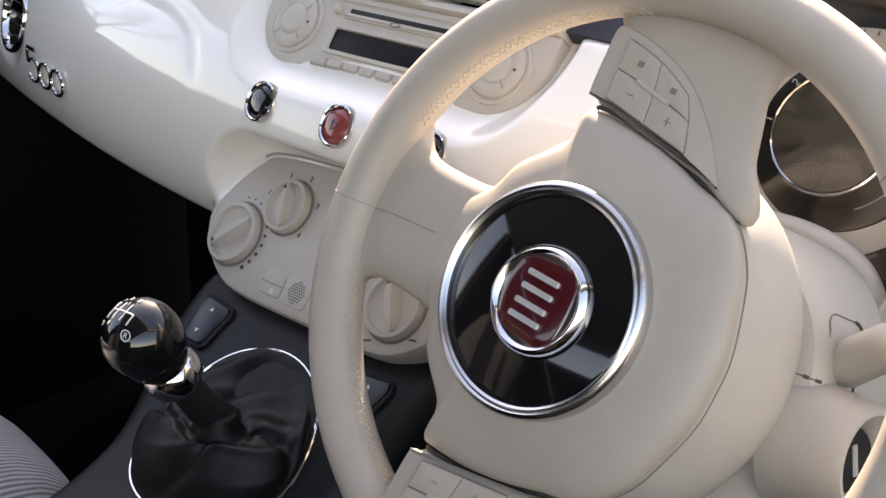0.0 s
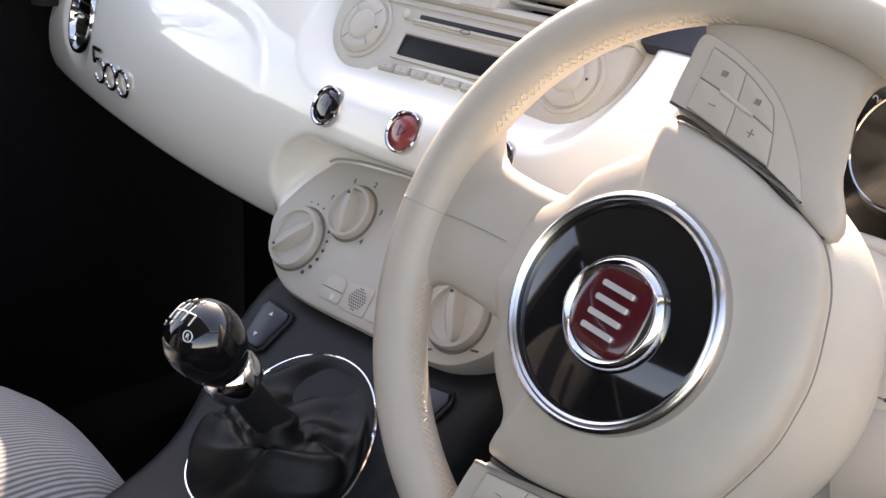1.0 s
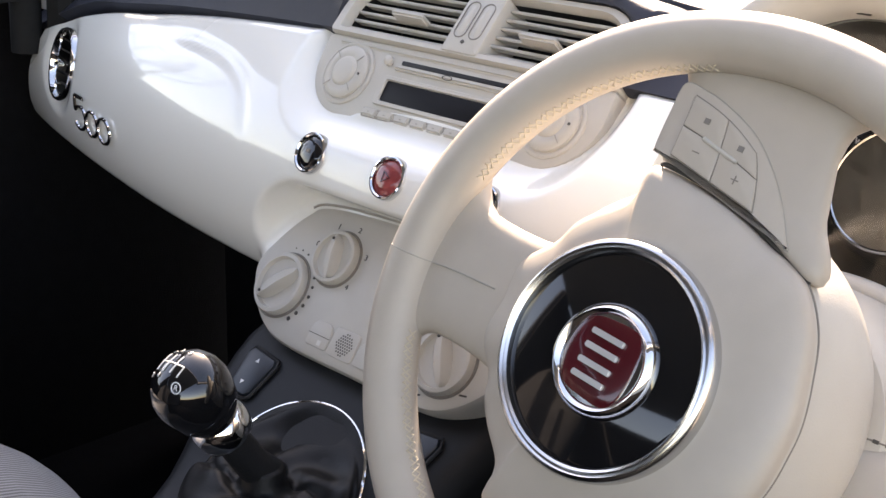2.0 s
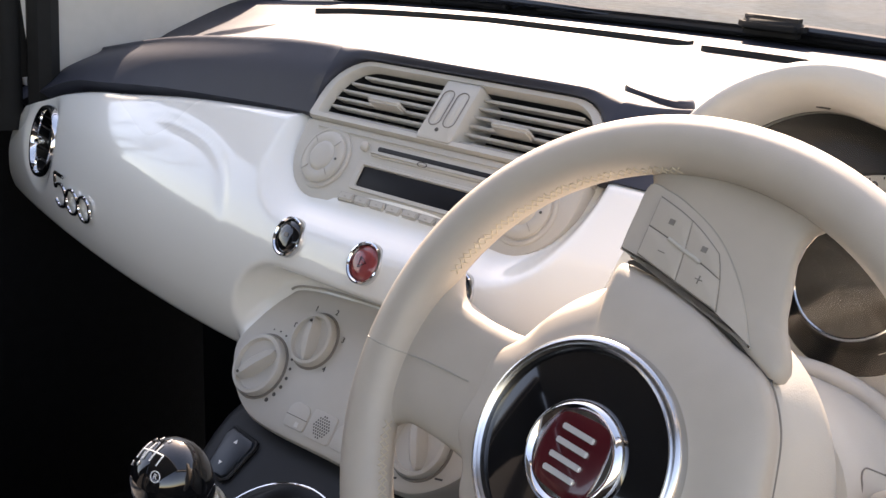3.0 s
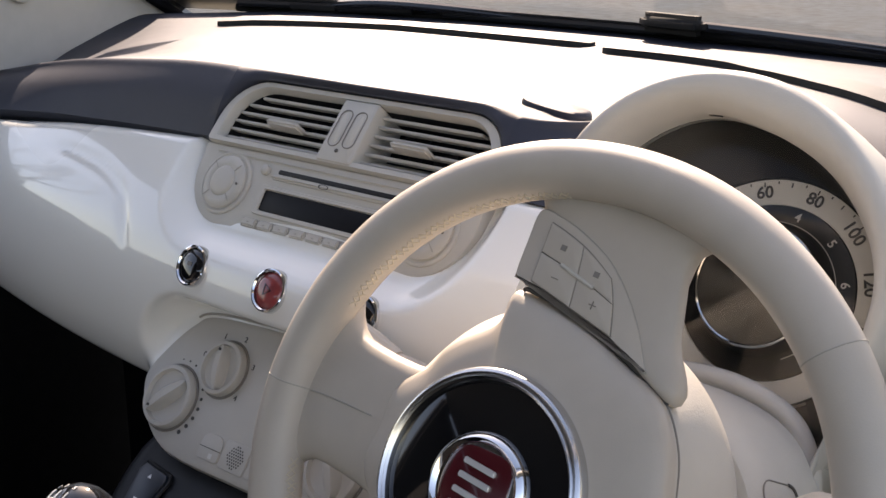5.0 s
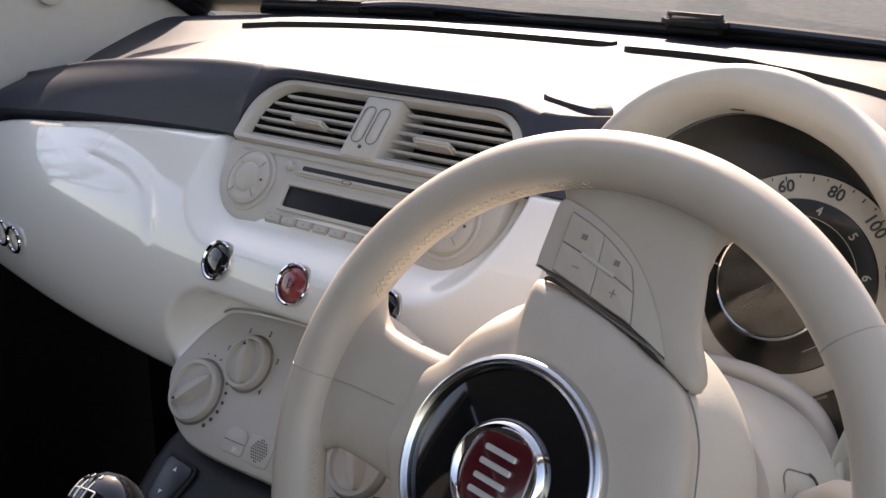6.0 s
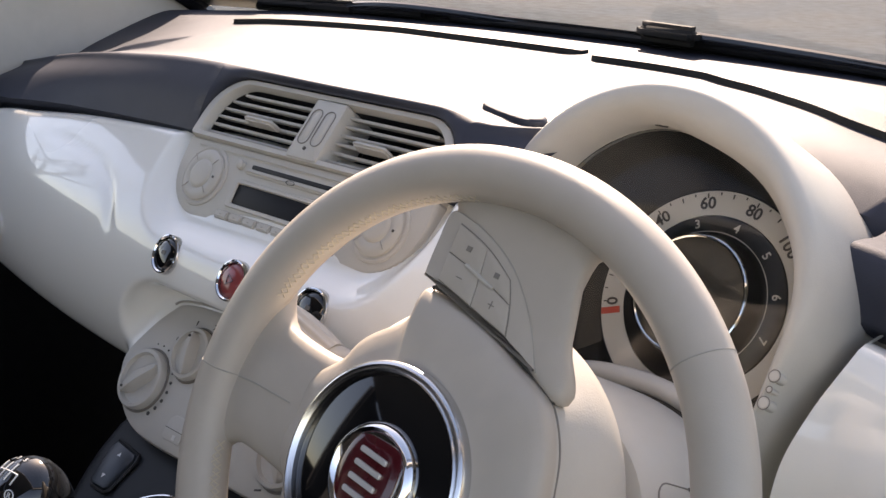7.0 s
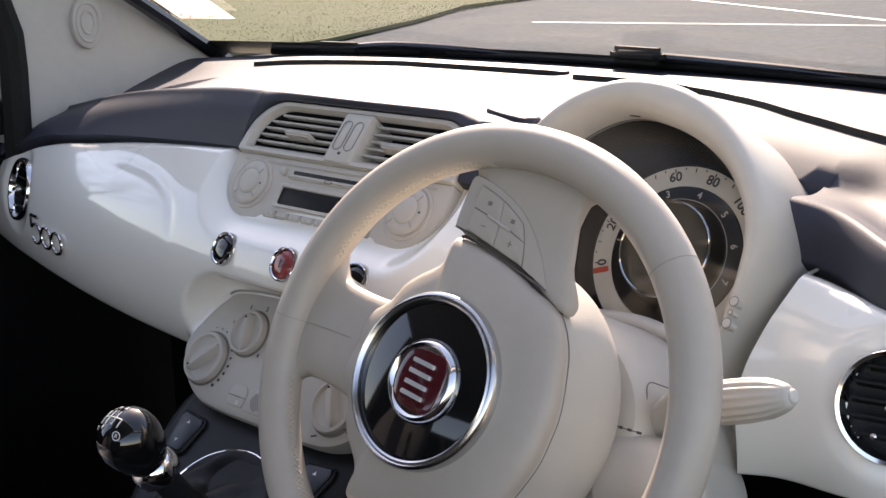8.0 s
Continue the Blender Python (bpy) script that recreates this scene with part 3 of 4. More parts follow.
badge = thing("chrome_badge", fascia_frame(-.4665, .8265) @ Matrix.Diagonal((1.5, 1.15, 1.2, 1)), "chrome number badge of linked rings on the white fascia", "badge")
arc = [(-.0262 + .0105 * math.cos(radians(a)), -.002 + .0105 * math.sin(radians(a)), .002) for a in range(-148, 149, 8)]
part("hook", tube(arc, .0018, 8, up=(0, 0, 1)), CHROME, badge, local=True)
part("stem", tube([(-.0358, .0040, .002), (-.0362, .0105, .002), (-.0358, .0165, .002)], .0018, 8, up=(0, 0, 1)), CHROME, badge, local=True)
part("bar", box((-.0270, .0168, .0022), (.0200, .0040, .0036), .0012), CHROME, badge, local=True)
for u in (-.0040, .0185):
    part("ring", torus(.0108, .0017, pose(u, -.002, .002), 36, 8), CHROME, badge, local=True)

# ---- steering wheel ----
AXIS = basis((.295, -.1366, .8802), (1, 0, 0), (0, .4648, .8854))
WHEEL = AXIS @ pose(0, 0, 0, 0, 0, -98)
RIM = WHEEL.inverted() @ basis((.3122, -.1131, .8731), (.999, .0448, 0), (0, .4103, .9119))
RIM_R, RIM_T = .1683, .0158
wheel = thing("steering_wheel", WHEEL, "cream leather steering wheel turned a quarter round, chrome-ringed black hub", "steering wheel")
part("rim", torus(RIM_R, RIM_T, RIM, 144, 20), LEATHER, wheel, "smooth cream leather rim", local=True)


def section(fixed, axis, lo, hi, z0, z1, shear=0.0, n=20, p=3.2):
    """A rounded oblong across a spoke."""
    c, h, zc, hz = (lo + hi) / 2, (hi - lo) / 2, (z0 + z1) / 2, (z1 - z0) / 2
    out = []
    for i in range(n):
        a = 2 * math.pi * i / n
        ca, sa = math.cos(a), math.sin(a)
        u = c + h * math.copysign(abs(ca) ** (2 / p), ca)
        z = zc + hz * math.copysign(abs(sa) ** (2 / p), sa) + shear * u
        out.append((fixed, u, z) if axis == "x" else (u, fixed, z))
    return out


half_pad = [(-.0985, -.0362), (-.0998, -.0282), (-.0986, -.0095), (-.0953, .0096), (-.0908, .0253), (-.0852, .0413), (-.0822, .0523), (-.0752, .0665), (-.0583, .0800), (-.0386, .0878), (-.0177, .0935)]
half_low = [(-.022, -.0850), (-.0400, -.0695), (-.0543, -.0632), (-.0642, -.0546), (-.0770, -.0400), (-.0865, -.0360)]
pad_out = curve_points(half_pad + [(0, .0945)] + [(-x, y) for x, y in half_pad[::-1]] + [(-x, y) for x, y in half_low[::-1]] + [(0, -.0850)] + half_low, 6, True)
rings = []
for kk, w in ((.72, -.056), (.86, -.050), (.945, -.041), (.988, -.033), (1.0, -.0270), (1.0, -.0238), (.997, -.0208), (.988, -.0184), (.968, -.0160), (.92, -.0133), (.80, -.0098), (.70, -.0078), (.60, -.0066), (.3, -.0066)):
    rings.append([(p.x * kk, p.y * kk, w) for p in pad_out])
part("hub_cover", loft(rings), LEATHER, wheel, "domed cream airbag cover", local=True, angle=60)
seam = [p for p in pad_out if p.y > .052]
seam = seam[len(seam) // 2:] + seam[:len(seam) // 2] if (seam[0] - seam[-1]).length < .02 else seam
part("cover_seam", tube([(p.x * 1.002, p.y * 1.002, -.0285) for p in seam], .0007, 6), GROOVE, wheel, "fine joint round the airbag cover", local=True)
def hub_ring_at(f, r, w):
    """From the outline of the airbag cover (f = 0) to a circle (f = 1)."""
    return [(p.x * (1 - f) + f * r * p.x / p.length, p.y * (1 - f) + f * r * p.y / p.length, w) for p in pad_out]


part("hub_back", loft([hub_ring_at(f, r, w) for f, r, w in ((0, .1, -.0262), (.08, .1, -.0285), (.30, .102, -.036), (.62, .104, -.046), (.90, .1060, -.058), (1, .1080, -.070), (1, .1065, -.082), (1, .098, -.097), (1, .08, -.108), (1, .07, -.125))]), CREAM, wheel, local=True, angle=60)

BZ = lambda v: -.0158 - .12 * v


def quad_map(s, t, k):
    """The button field of a side spoke: s along it, t from the hub side to the rim side."""
    a, b, c, d = Vector((-.1390, -.0278)), Vector((-.1060, -.0258)), Vector((-.0958, .0268)), Vector((-.1235, .0146))
    p = (b * (1 - s) + c * s) * (1 - t) + (a * (1 - s) + d * s) * t
    p += Vector((-.0022, .001)) * math.sin(math.pi * s) * t + Vector((-.002, .0004)) * math.sin(math.pi * t) * s
    return Vector((k * p.x, p.y))


for k in (1, -1):
    st = [(-.0775, .0625, .0668), (-.0793, .0590, .0690), (-.0842, .0475, .0690), (-.0880, .0395, .0680), (-.0928, .0245, .0655), (-.0978, .0085, .0620), (-.1014, -.0095, .0595), (-.1027, -.0330, .0588), (-.108, -.0372, .0560), (-.120, -.0388, .0525), (-.135, -.0396, .0480), (-.145, -.0418, .0470), (-.151, -.0460, .0490), (-.157, -.0550, .0560), (-.164, -.0660, .0690), (-.171, -.0730, .0760)]
    sh = (-.12,) * 11 + (-.11, -.09, -.06, -.03, 0)
    zf = (-.0215, -.0185) + (-.0172,) * 10 + (-.0172, -.0180, -.0205, -.0235)
    zb = (-.028, -.031) + (-.034,) * 9 + (-.038, -.037, -.036, -.034, -.032)
    rings = [section(k * x, "x", lo, hi, zb[i], zf[i], sh[i], 32, 2.7 if i > 1 else 2.0) for i, (x, lo, hi) in enumerate(st)]
    part("side_spoke", loft(rings), LEATHER, wheel, local=True, angle=60)
    leaf = curve_points([(-.1424, -.0370), (-.1429, -.0251), (-.1400, -.0113), (-.1335, .0056), (-.1256, .0178), (-.1146, .0297), (-.103, .0394), (-.0915, .0470), (-.0868, .0498), (-.0902, .0395), (-.0948, .0253), (-.0994, .0096), (-.1027, -.0095), (-.1046, -.0335), (-.1070, -.0362), (-.125, -.0374)], 6, True)
    lp = [(k * p.x, p.y) for p in leaf]
    part("panel_bezel", plate(lp, .006, lambda u, v, w: Vector((u, v, BZ(v) - .0064 + w)), .0012), LEATHER, wheel, "smooth cream button surround", local=True)
    edge = [Vector((k * p.x, p.y, BZ(p.y) - .0012)) for p in leaf]
    part("bezel_gap", tube(edge + [edge[0]], .0003, 6), SOFTLINE, wheel, local=True)
    field = [quad_map(i / 10, 0, k) for i in range(11)] + [quad_map(1, j / 4, k) for j in range(1, 5)] + [quad_map(1 - i / 10, 1, k) for i in range(1, 11)] + [quad_map(0, 1 - j / 4, k) for j in range(1, 4)]
    part("button_gap", plate([(p.x, p.y) for p in field], .0006, lambda u, v, w: Vector((u, v, BZ(v) + w - .0001)), .0001), GROOVE, wheel, local=True)
    for s0, s1 in ((.010, .490), (.502, .990)):
        for t0, t1 in ((.02, .48), (.502, .98)):
            ol = [quad_map(s0 + (s1 - s0) * i / 6, t0, k) for i in range(7)] + [quad_map(s1, t0 + (t1 - t0) * i / 4, k) for i in range(1, 5)] + [quad_map(s1 + (s0 - s1) * i / 6, t1, k) for i in range(1, 7)] + [quad_map(s0, t1 + (t0 - t1) * i / 4, k) for i in range(1, 4)]
            btn = part("button", plate([(p.x, p.y) for p in ol], .0014, lambda u, v, w: Vector((u, v, BZ(v) + w)), .0005), LEATHER, wheel, local=True)
            c = quad_map((s0 + s1) / 2, (t0 + t1) / 2, k)
            if t0 < .2:
                part("mark", box((c.x, c.y, BZ(c.y) + .0015), (.0006, .0045, .0003)), GROOVE, btn, local=True)
                if s0 > .2:
                    part("mark", box((c.x, c.y, BZ(c.y) + .0015), (.0045, .0006, .0003)), GROOVE, btn, local=True)
            else:
                part("mark", box((c.x, c.y, BZ(c.y) + .0015), (.0030, .0034, .0003)), GROOVE, btn, local=True)
    a, b = quad_map(.28, .49, k), quad_map(.72, .49, k)
    part("finger_ridge", tube([(a.x, a.y, BZ(a.y) + .0016), (b.x, b.y, BZ(b.y) + .0016)], .0011, 8), CREAM, wheel, local=True)
    gap = [Vector((k * x, y, -.0225 - .10 * y)) for x, y in ((-.1002, -.0320), (-.1013, -.0282), (-.0999, -.0095), (-.0966, .0096), (-.0921, .0253), (-.0866, .0413), (-.0837, .0523), (-.0775, .0650))]
    part("slot", tube(curve_points(gap, 6), .0013, 6), INK, wheel, "dark gap beside the airbag cover", local=True)
st = [(-.055, -.048, .048), (-.068, -.0395, .0395), (-.080, -.0378, .0378), (-.095, -.0372, .0372), (-.110, -.0375, .0375), (-.120, -.0385, .0385), (-.128, -.043, .043), (-.135, -.052, .052), (-.143, -.068, .068)]
part("lower_spoke", loft([section(y, "y", lo, hi, -.038, -.0135, 0.0, 28, 2.6) for y, lo, hi in st]), LEATHER, wheel, local=True, angle=60)
part("spoke_seam", tube(curve_points([(-.002, -.087, -.0132), (-.001, -.10, -.0130), (.001, -.122, -.0131), (.003, -.134, -.0126)], 4), .0004, 6), SOFTLINE, wheel, local=True)


def on_rim(a, b, r=RIM_T):
    """A place on the rim: a round the wheel, b round the tube (degrees; 90 faces the driver, 180 the hub)."""
    a, b = radians(a), radians(b)
    q = RIM_R + r * math.cos(b)
    return RIM @ Vector((q * math.cos(a), q * math.sin(a), r * math.sin(b)))


for a in (38.0, -51.5, 174.5):
    part("rim_seam", tube([on_rim(a, 10 * i, RIM_T - .0001) for i in range(37)], .0004, 6), SOFTLINE, wheel, local=True)
bm = bmesh.new()
for lo, hi in ((96, 152), (190, 250), (-70, -20)):
    a = lo
    while a < hi:
        for d in (-1, 1):
            e = (math.sin(a * 7.3) * .25, math.sin(a * 5.1) * 3)
            p, q = on_rim(a + e[0], 165 - 10 * d + e[1], RIM_T + .0001), on_rim(a + 1.5, 165 + 10 * d + e[1], RIM_T + .0001)
            t = tube([p, (p + q) / 2, q], .00048, 5)
            tmp = bpy.data.meshes.new("t")
            t.to_mesh(tmp)
            t.free()
            bm.from_mesh(tmp)
            bpy.data.meshes.remove(tmp)
        a += 1.6
tagged(part("stitching", bm, STITCH, wheel, "pale yellow cross stitching", local=True), kind="stuff")
part("hub_disc", lathe([(.0555, -.006), (.0555, -.0022), (.053, -.0012), (.0005, -.0016)], Matrix.Scale(.98, 4), 72), GLOSS, wheel, "glossy black hub disc", local=True)
part("hub_ring", lathe([(.0620, -.010), (.0620, .000), (.0608, .0018), (.0592, .0024), (.0578, .0012), (.0568, .0022), (.0555, .0012), (.0548, -.003)], Matrix.Scale(.98, 4), 96, caps=False), SATIN, wheel, "bright metal ring round the hub disc", local=True)
emblem = part("emblem", lathe([(.0295, -.004), (.0292, .001), (.0275, .0045), (.0255, .0058), (.0238, .0048), (.0228, .0036), (.0005, .0040)], pose(.0, .003, 0), 64), CHROME, wheel, "round chrome emblem", local=True)
shield = curve_points([(-.0185, .0155), (0, .0195), (.0185, .0155), (.0205, 0), (.0165, -.0155), (0, -.0205), (-.0165, -.0155), (-.0205, 0)], 6, True)
part("emblem_face", plate([(p.x, p.y + .003) for p in shield], .0015, flat(.0036), .0006, .0008), RED, emblem, "dark red emblem face", local=True)
for u in (-.0115, -.004, .0038, .0112):
    part("emblem_bar", box((u, .003, .0066), (.0030, .0200, .0022), .0005), SILVER, emblem, local=True)

# ---- instrument cluster ----
T27 = radians(27)
DIAL = basis((.316, .1522, .9095), (1, 0, 0), (0, math.sin(T27), math.cos(T27)))
cluster = thing("instrument_cluster", DIAL, "cream hooded instrument cluster with one large round silver dial", "instrument cluster")


HC = Vector((-.018, 0))


def arch(n, radii, drop=-.14, tuck=.34, lean=0.0):
    """An arch outline at height n off the dial: left leg, rounded top by radii at six angles, tapering right leg."""
    rad = spline([0, 45, 90, 112, 135, 180], radii)
    pts = [(HC.x - radii[5], drop * (1 - i / 8), n + lean * (1 - i / 8)) for i in range(8)]
    for i in range(49):
        a = 180 - 180 * i / 48
        r = rad(a)
        pts.append((HC.x + r * math.cos(radians(a)), r * math.sin(radians(a)), n))
    for i in range(1, 9):
        v = drop * i / 8
        pts.append((HC.x + radii[0] - tuck * max(0, -v - .010), v, n + lean * i / 8))
    return pts


hood_rings = [arch(-.007, (0.0920, 0.0920, 0.1060, 0.1160, 0.1180, 0.1120), tuck=.05), arch(.010, (0.0940, 0.0915, 0.1035, 0.1145, 0.1180, 0.1140), tuck=.06), arch(.032, (0.0990, 0.0930, 0.1005, 0.1125, 0.1185, 0.1170), tuck=.08), arch(.046, (0.1015, 0.0955, 0.0985, 0.1115, 0.1195, 0.1190), tuck=.10, lean=-.012), arch(.0545, (0.1035, 0.0995, 0.1035, 0.1160, 0.1245, 0.1220), tuck=.12, lean=-.02),
              arch(.0590, (0.1065, 0.1030, 0.1080, 0.1195, 0.1285, 0.1250), tuck=.16, lean=-.024), arch(.0605, (0.1095, 0.1075, 0.1150, 0.1255, 0.1330, 0.1280), tuck=.20, lean=-.025), arch(.0602, (0.1130, 0.1110, 0.1225, 0.1312, 0.1375, 0.1310), tuck=.25, lean=-.025), arch(.0575, (0.1160, 0.1145, 0.1283, 0.1360, 0.1405, 0.1330), tuck=.29, lean=-.022), arch(.0500, (0.1190, 0.1168, 0.1308, 0.1388, 0.1425, 0.1345), tuck=.32, lean=-.015),
              arch(.032, (0.1228, 0.1190, 0.1325, 0.1402, 0.1440, 0.1360), tuck=.34), arch(.0, (0.1258, 0.1210, 0.1338, 0.1410, 0.1445, 0.1365), tuck=.34), arch(-.05, (0.1280, 0.1225, 0.1345, 0.1415, 0.1445, 0.1370), tuck=.34), arch(-.12, (0.1290, 0.1235, 0.1350, 0.1420, 0.1445, 0.1370), tuck=.34)]
part("hood", loft(hood_rings, False), CREAM, cluster, "smooth cream hood", local=True, angle=60)
part("sensor_nick", box((-.052, .1050, .036), (.011, .0022, .003), .0008), INK, cluster, local=True)
part("dial_recess", plate([(x, y) for x, y, _ in arch(0, (.095, .095, .109, .119, .121, .115), -.10, .0)], .002, flat(-.0105), .0004), DIALDARK, cluster, "dark instrument face", local=True)
mask_out = arch(.020, (.096, .0935, .1030, .1145, .1190, .1165), -.10, .06)
part("dial_mask", loft([mask_out] + [[(x + (.0783 * x / math.hypot(x, y) - x) * f, y + (.0783 * y / math.hypot(x, y) - y) * f, .020 - .019 * f ** .7) for x, y, _ in mask_out] for f in (.3, .65, 1)], False), DIALDARK, cluster, "dark surround sloping down to the dial", local=True)
part("scale_ring", lathe([(.0780, -.009), (.0780, -.0005), (.0768, .001), (.0755, .0002), (.0600, -.0005), (.0592, -.004)], None, 96, caps=False), DIALFACE, cluster, "silver speed scale ring", local=True)
part("rim_line", torus(.0774, .0008, pose(0, 0, .0006), 96, 8), DIALDARK, cluster, local=True)
part("rev_ring", lathe([(.0605, -.004), (.0592, .0005), (.0465, .0030), (.0440, .006), (.0420, .014), (.0405, .020)], None, 72, caps=False), DIALDARK, cluster, "dark inner rev counter ring", local=True)
part("centre_display", lathe([(.0405, .018), (.0005, .018)], None, 48), material("display_glass", (.16, .145, .125), .25, vary=.08), cluster, "brownish round trip display", local=True)
part("chrome_bezel", torus(.0400, .0015, pose(0, 0, .0205), 80, 8), CHROME, cluster, "thin chrome inner ring", local=True)
for i, text in enumerate(("0", "20", "40", "60", "80", "100", "120", "140")):
    a = 195 - 29.7 * i
    m = DIAL @ pose(.0680 * math.cos(radians(a)), .0680 * math.sin(radians(a)), .0005, 0, 0, a - 90)
    lettering(text, .0118, m, INK, cluster, bold=.00022)
for i in range(30):
    a = 195 - 7.425 * i
    big = i % 2 == 0
    bm = box((.0748 - (.0012 if big else 0), 0, .0006), (.0032 if big else .0018, .0008, .0006))
    bm.transform(pose(0, 0, 0, 0, 0, a))
    part("scale_tick", bm, INK, cluster, local=True)
bm = box((.0695, 0, .0006), (.0145, .0046, .0008))
bm.transform(pose(0, 0, 0, 0, 0, 200.5))
part("red_mark", bm, material("red_paint", (.6, .09, .06), .5), cluster, local=True)
for i, text in enumerate("1234567"):
    a = 176 - 32 * i
    r = radians(a)
    lettering(text, .0085, DIAL @ pose(.0530 * math.cos(r), .0530 * math.sin(r), .0028, 0, 0, a - 90), DIALFACE, cluster, bold=.0001)
part("rev_arc", tube([(.0475 * math.cos(radians(a)), .0475 * math.sin(radians(a)), .0034) for a in range(-60, 200, 4)], .0003, 6), DIALFACE, cluster, local=True)
lens = part("lens", plate([(x, y) for x, y, _ in arch(0, (.096, .091, .101, .113, .118, .115), -.10, .0)], .0012, flat(.0235), .0003), LENS, cluster, "clear cover lens", local=True)
lens.visible_shadow = False
for x, y, r in ((.0900, -.036, .0034), (.0895, -.0445, .0016), (.0888, -.053, .0036)):
    m = pose(x, y, .0562, -4, -6, 0)
    part("trip_button", lathe([(r, -.010), (r, .0), (r * .85, .0005), (.0005, .0006)], m, 24), CREAM, cluster, local=True)
    part("button_ring", torus(r + .0003, .0004, m, 28, 6), GROOVE, cluster, local=True)
lip = curve_points([(-.098, -.090, .025), (-.06, -.072, .025), (-.025, -.0655, .025), (.01, -.0655, .025), (.04, -.073, .025), (.058, -.086, .025), (.070, -.108, .025), (.076, -.138, .025)], 8)
part("lower_lip", tube(lip, .0068, 10, up=(0, 0, 1)), CREAM, cluster, "rolled cream lip under the dial", local=True)
# Dark tube that stands in for the shade below the rolled lip
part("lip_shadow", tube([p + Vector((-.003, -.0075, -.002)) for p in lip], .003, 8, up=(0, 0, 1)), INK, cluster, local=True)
part("lower_face", plate([(-.13, -.075), (-.09, -.078), (-.04, -.074), (.01, -.073), (.045, -.082), (.062, -.10), (.07, -.14), (.07, -.17), (-.13, -.17)], .015, flat(.0), .004), CREAM, cluster, local=True)

# ---- steering column ----
column = thing("steering_column", AXIS @ pose(0, 0, -.1), "cream steering column shroud with two ribbed stalks", "steering column")


def shroud(w, hw, hh, dv, p=2.6, n=40):
    out = []
    for i in range(n):
        a = 2 * math.pi * i / n
        c, s = math.cos(a), math.sin(a)
        out.append(AXIS @ Vector((hw * math.copysign(abs(c) ** (2 / p), c), dv + hh * math.copysign(abs(s) ** (2 / p), s), w)))
    return out


UP = [(-.104, .098, .071, 0, 2.2), (-.1055, .106, .079, 0, 2.2), (-.110, .1100, .083, 0, 2.2), (-.125, .1115, .0855, 0, 2.45), (-.15, .1125, .0890, -.001, 2.8), (-.175, .1130, .0905, -.002, 3.2), (-.21, .1120, .0820, -.010, 3.2), (-.27, .1140, .076, -.020, 3.2)]
part("upper_shroud", loft([shroud(*r[:4], r[4], 64) for r in UP]), CREAM, column, "smooth cream upper half of the shroud", angle=35)
part("lower_shroud", loft([shroud(-.104, .095, .062, -.020, 2.2, 64), shroud(-.110, .1090, .080, -.026, 2.2, 64), shroud(-.125, .1105, .086, -.030, 2.6, 64), shroud(-.15, .1120, .092, -.038, 3.0, 64), shroud(-.20, .119, .104, -.055, 3.0, 64), shroud(-.27, .134, .11, -.075, 3.0, 64)]), CREAM, column, angle=35)
part("seam", tube([AXIS @ Vector((x, .0095, w + .0003)) for x, w in ((.088, -.104), (.0975, -.104), (.1052, -.1055), (.1093, -.110))], .0005, 6), GROOVE, column)
for a, b in (((.0955, -.1038), (.0978, -.1040)), ((.1015, -.1046), (.1045, -.1052)), ((.1072, -.1075), (.1095, -.1100))):
    part("split_gap", tube([AXIS @ Vector((a[0], .0095, a[1])), AXIS @ Vector((b[0], .0095, b[1]))], .0010, 6), INK, column)


def shroud_side(w, y):
    """How far out the side of the upper shroud stands."""
    ws = [-r[0] for r in UP]
    hw, hh, dv, p = (interp(-w, ws, [r[i] for r in UP]) for i in (1, 2, 3, 4))
    return hw * (1 - min(.98, abs((y - dv) / hh)) ** p) ** (1 / p)


def stalk(k):
    cx = .2965
    ax = [AXIS @ Vector((k * .085, .020, -.134)), AXIS @ Vector((k * .112, .024, -.132)), Vector((cx + k * .135, -.027, .865)), Vector((cx + k * .150, -.030, .868)), Vector((cx + k * .156, -.030, .870))]
    stem = part("stalk", tube(ax, .0125, 16, [.0135, .0132, .0122, .0118, .0118]), CREAM, column, "smooth cream stalk")
    a, b = Vector((cx + k * .150, -.030, .868)), Vector((cx + k * .212, -.030, .8895))
    d = (b - a).normalized()
    u = d.cross(Vector((0, 0, 1))).normalized()
    v = u.cross(d)
    rings = []
    for f, r in ((0, .010), (.0, .0150), (.06, .0156), (.3, .0163), (.55, .0160), (.75, .0145), (.88, .0122), (.96, .0095), (1.0, .0070)):
        rib = .05 * fade(f * 8) * fade((.92 - f) * 5)
        rings.append([a + (b - a) * f + r * .88 * (1 + rib * math.cos(16 * t)) * (math.cos(t) * u * .9 + math.sin(t) * v) for t in (2 * math.pi * i / 96 for i in range(96))])
    part("ribbed_grip", loft(rings), CREAM, stem, "ribbed cream grip", angle=70)
    part("grip_button", lathe([(.0048, -.002), (.0048, .0012), (.0038, .0022), (.0005, .0025)], basis(b, u, v) if (u.cross(v)).dot(d) > 0 else basis(b, v, u), 20), DIALFACE, stem)
    def side(a, b, c):
        return AXIS @ Vector((k * (shroud_side(a, b) + c), b, a))
    o = [(x - .1325, y + .021) for x, y in rounded(.036, .050, .009, 10)]
    part("stalk_slot", plate(o, .006, lambda a1, a2, a3: side(a1, a2, a3 - .0055), .001), CREAM, column, "shallow slot round the stalk")
    part("slot_edge", tube([side(p[0], p[1], .0004) for p in o + o[:1]], .0005, 6), GROOVE, column)
    # Shade of the recess, painted as a dark tube on its top and rear edge
    part("slot_shade", tube([side(p[0], p[1], .0006) for p in o if p[0] < -.1325 and (p[1] > .032 or p[0] < -.1495)], .0011, 6), INK, column)


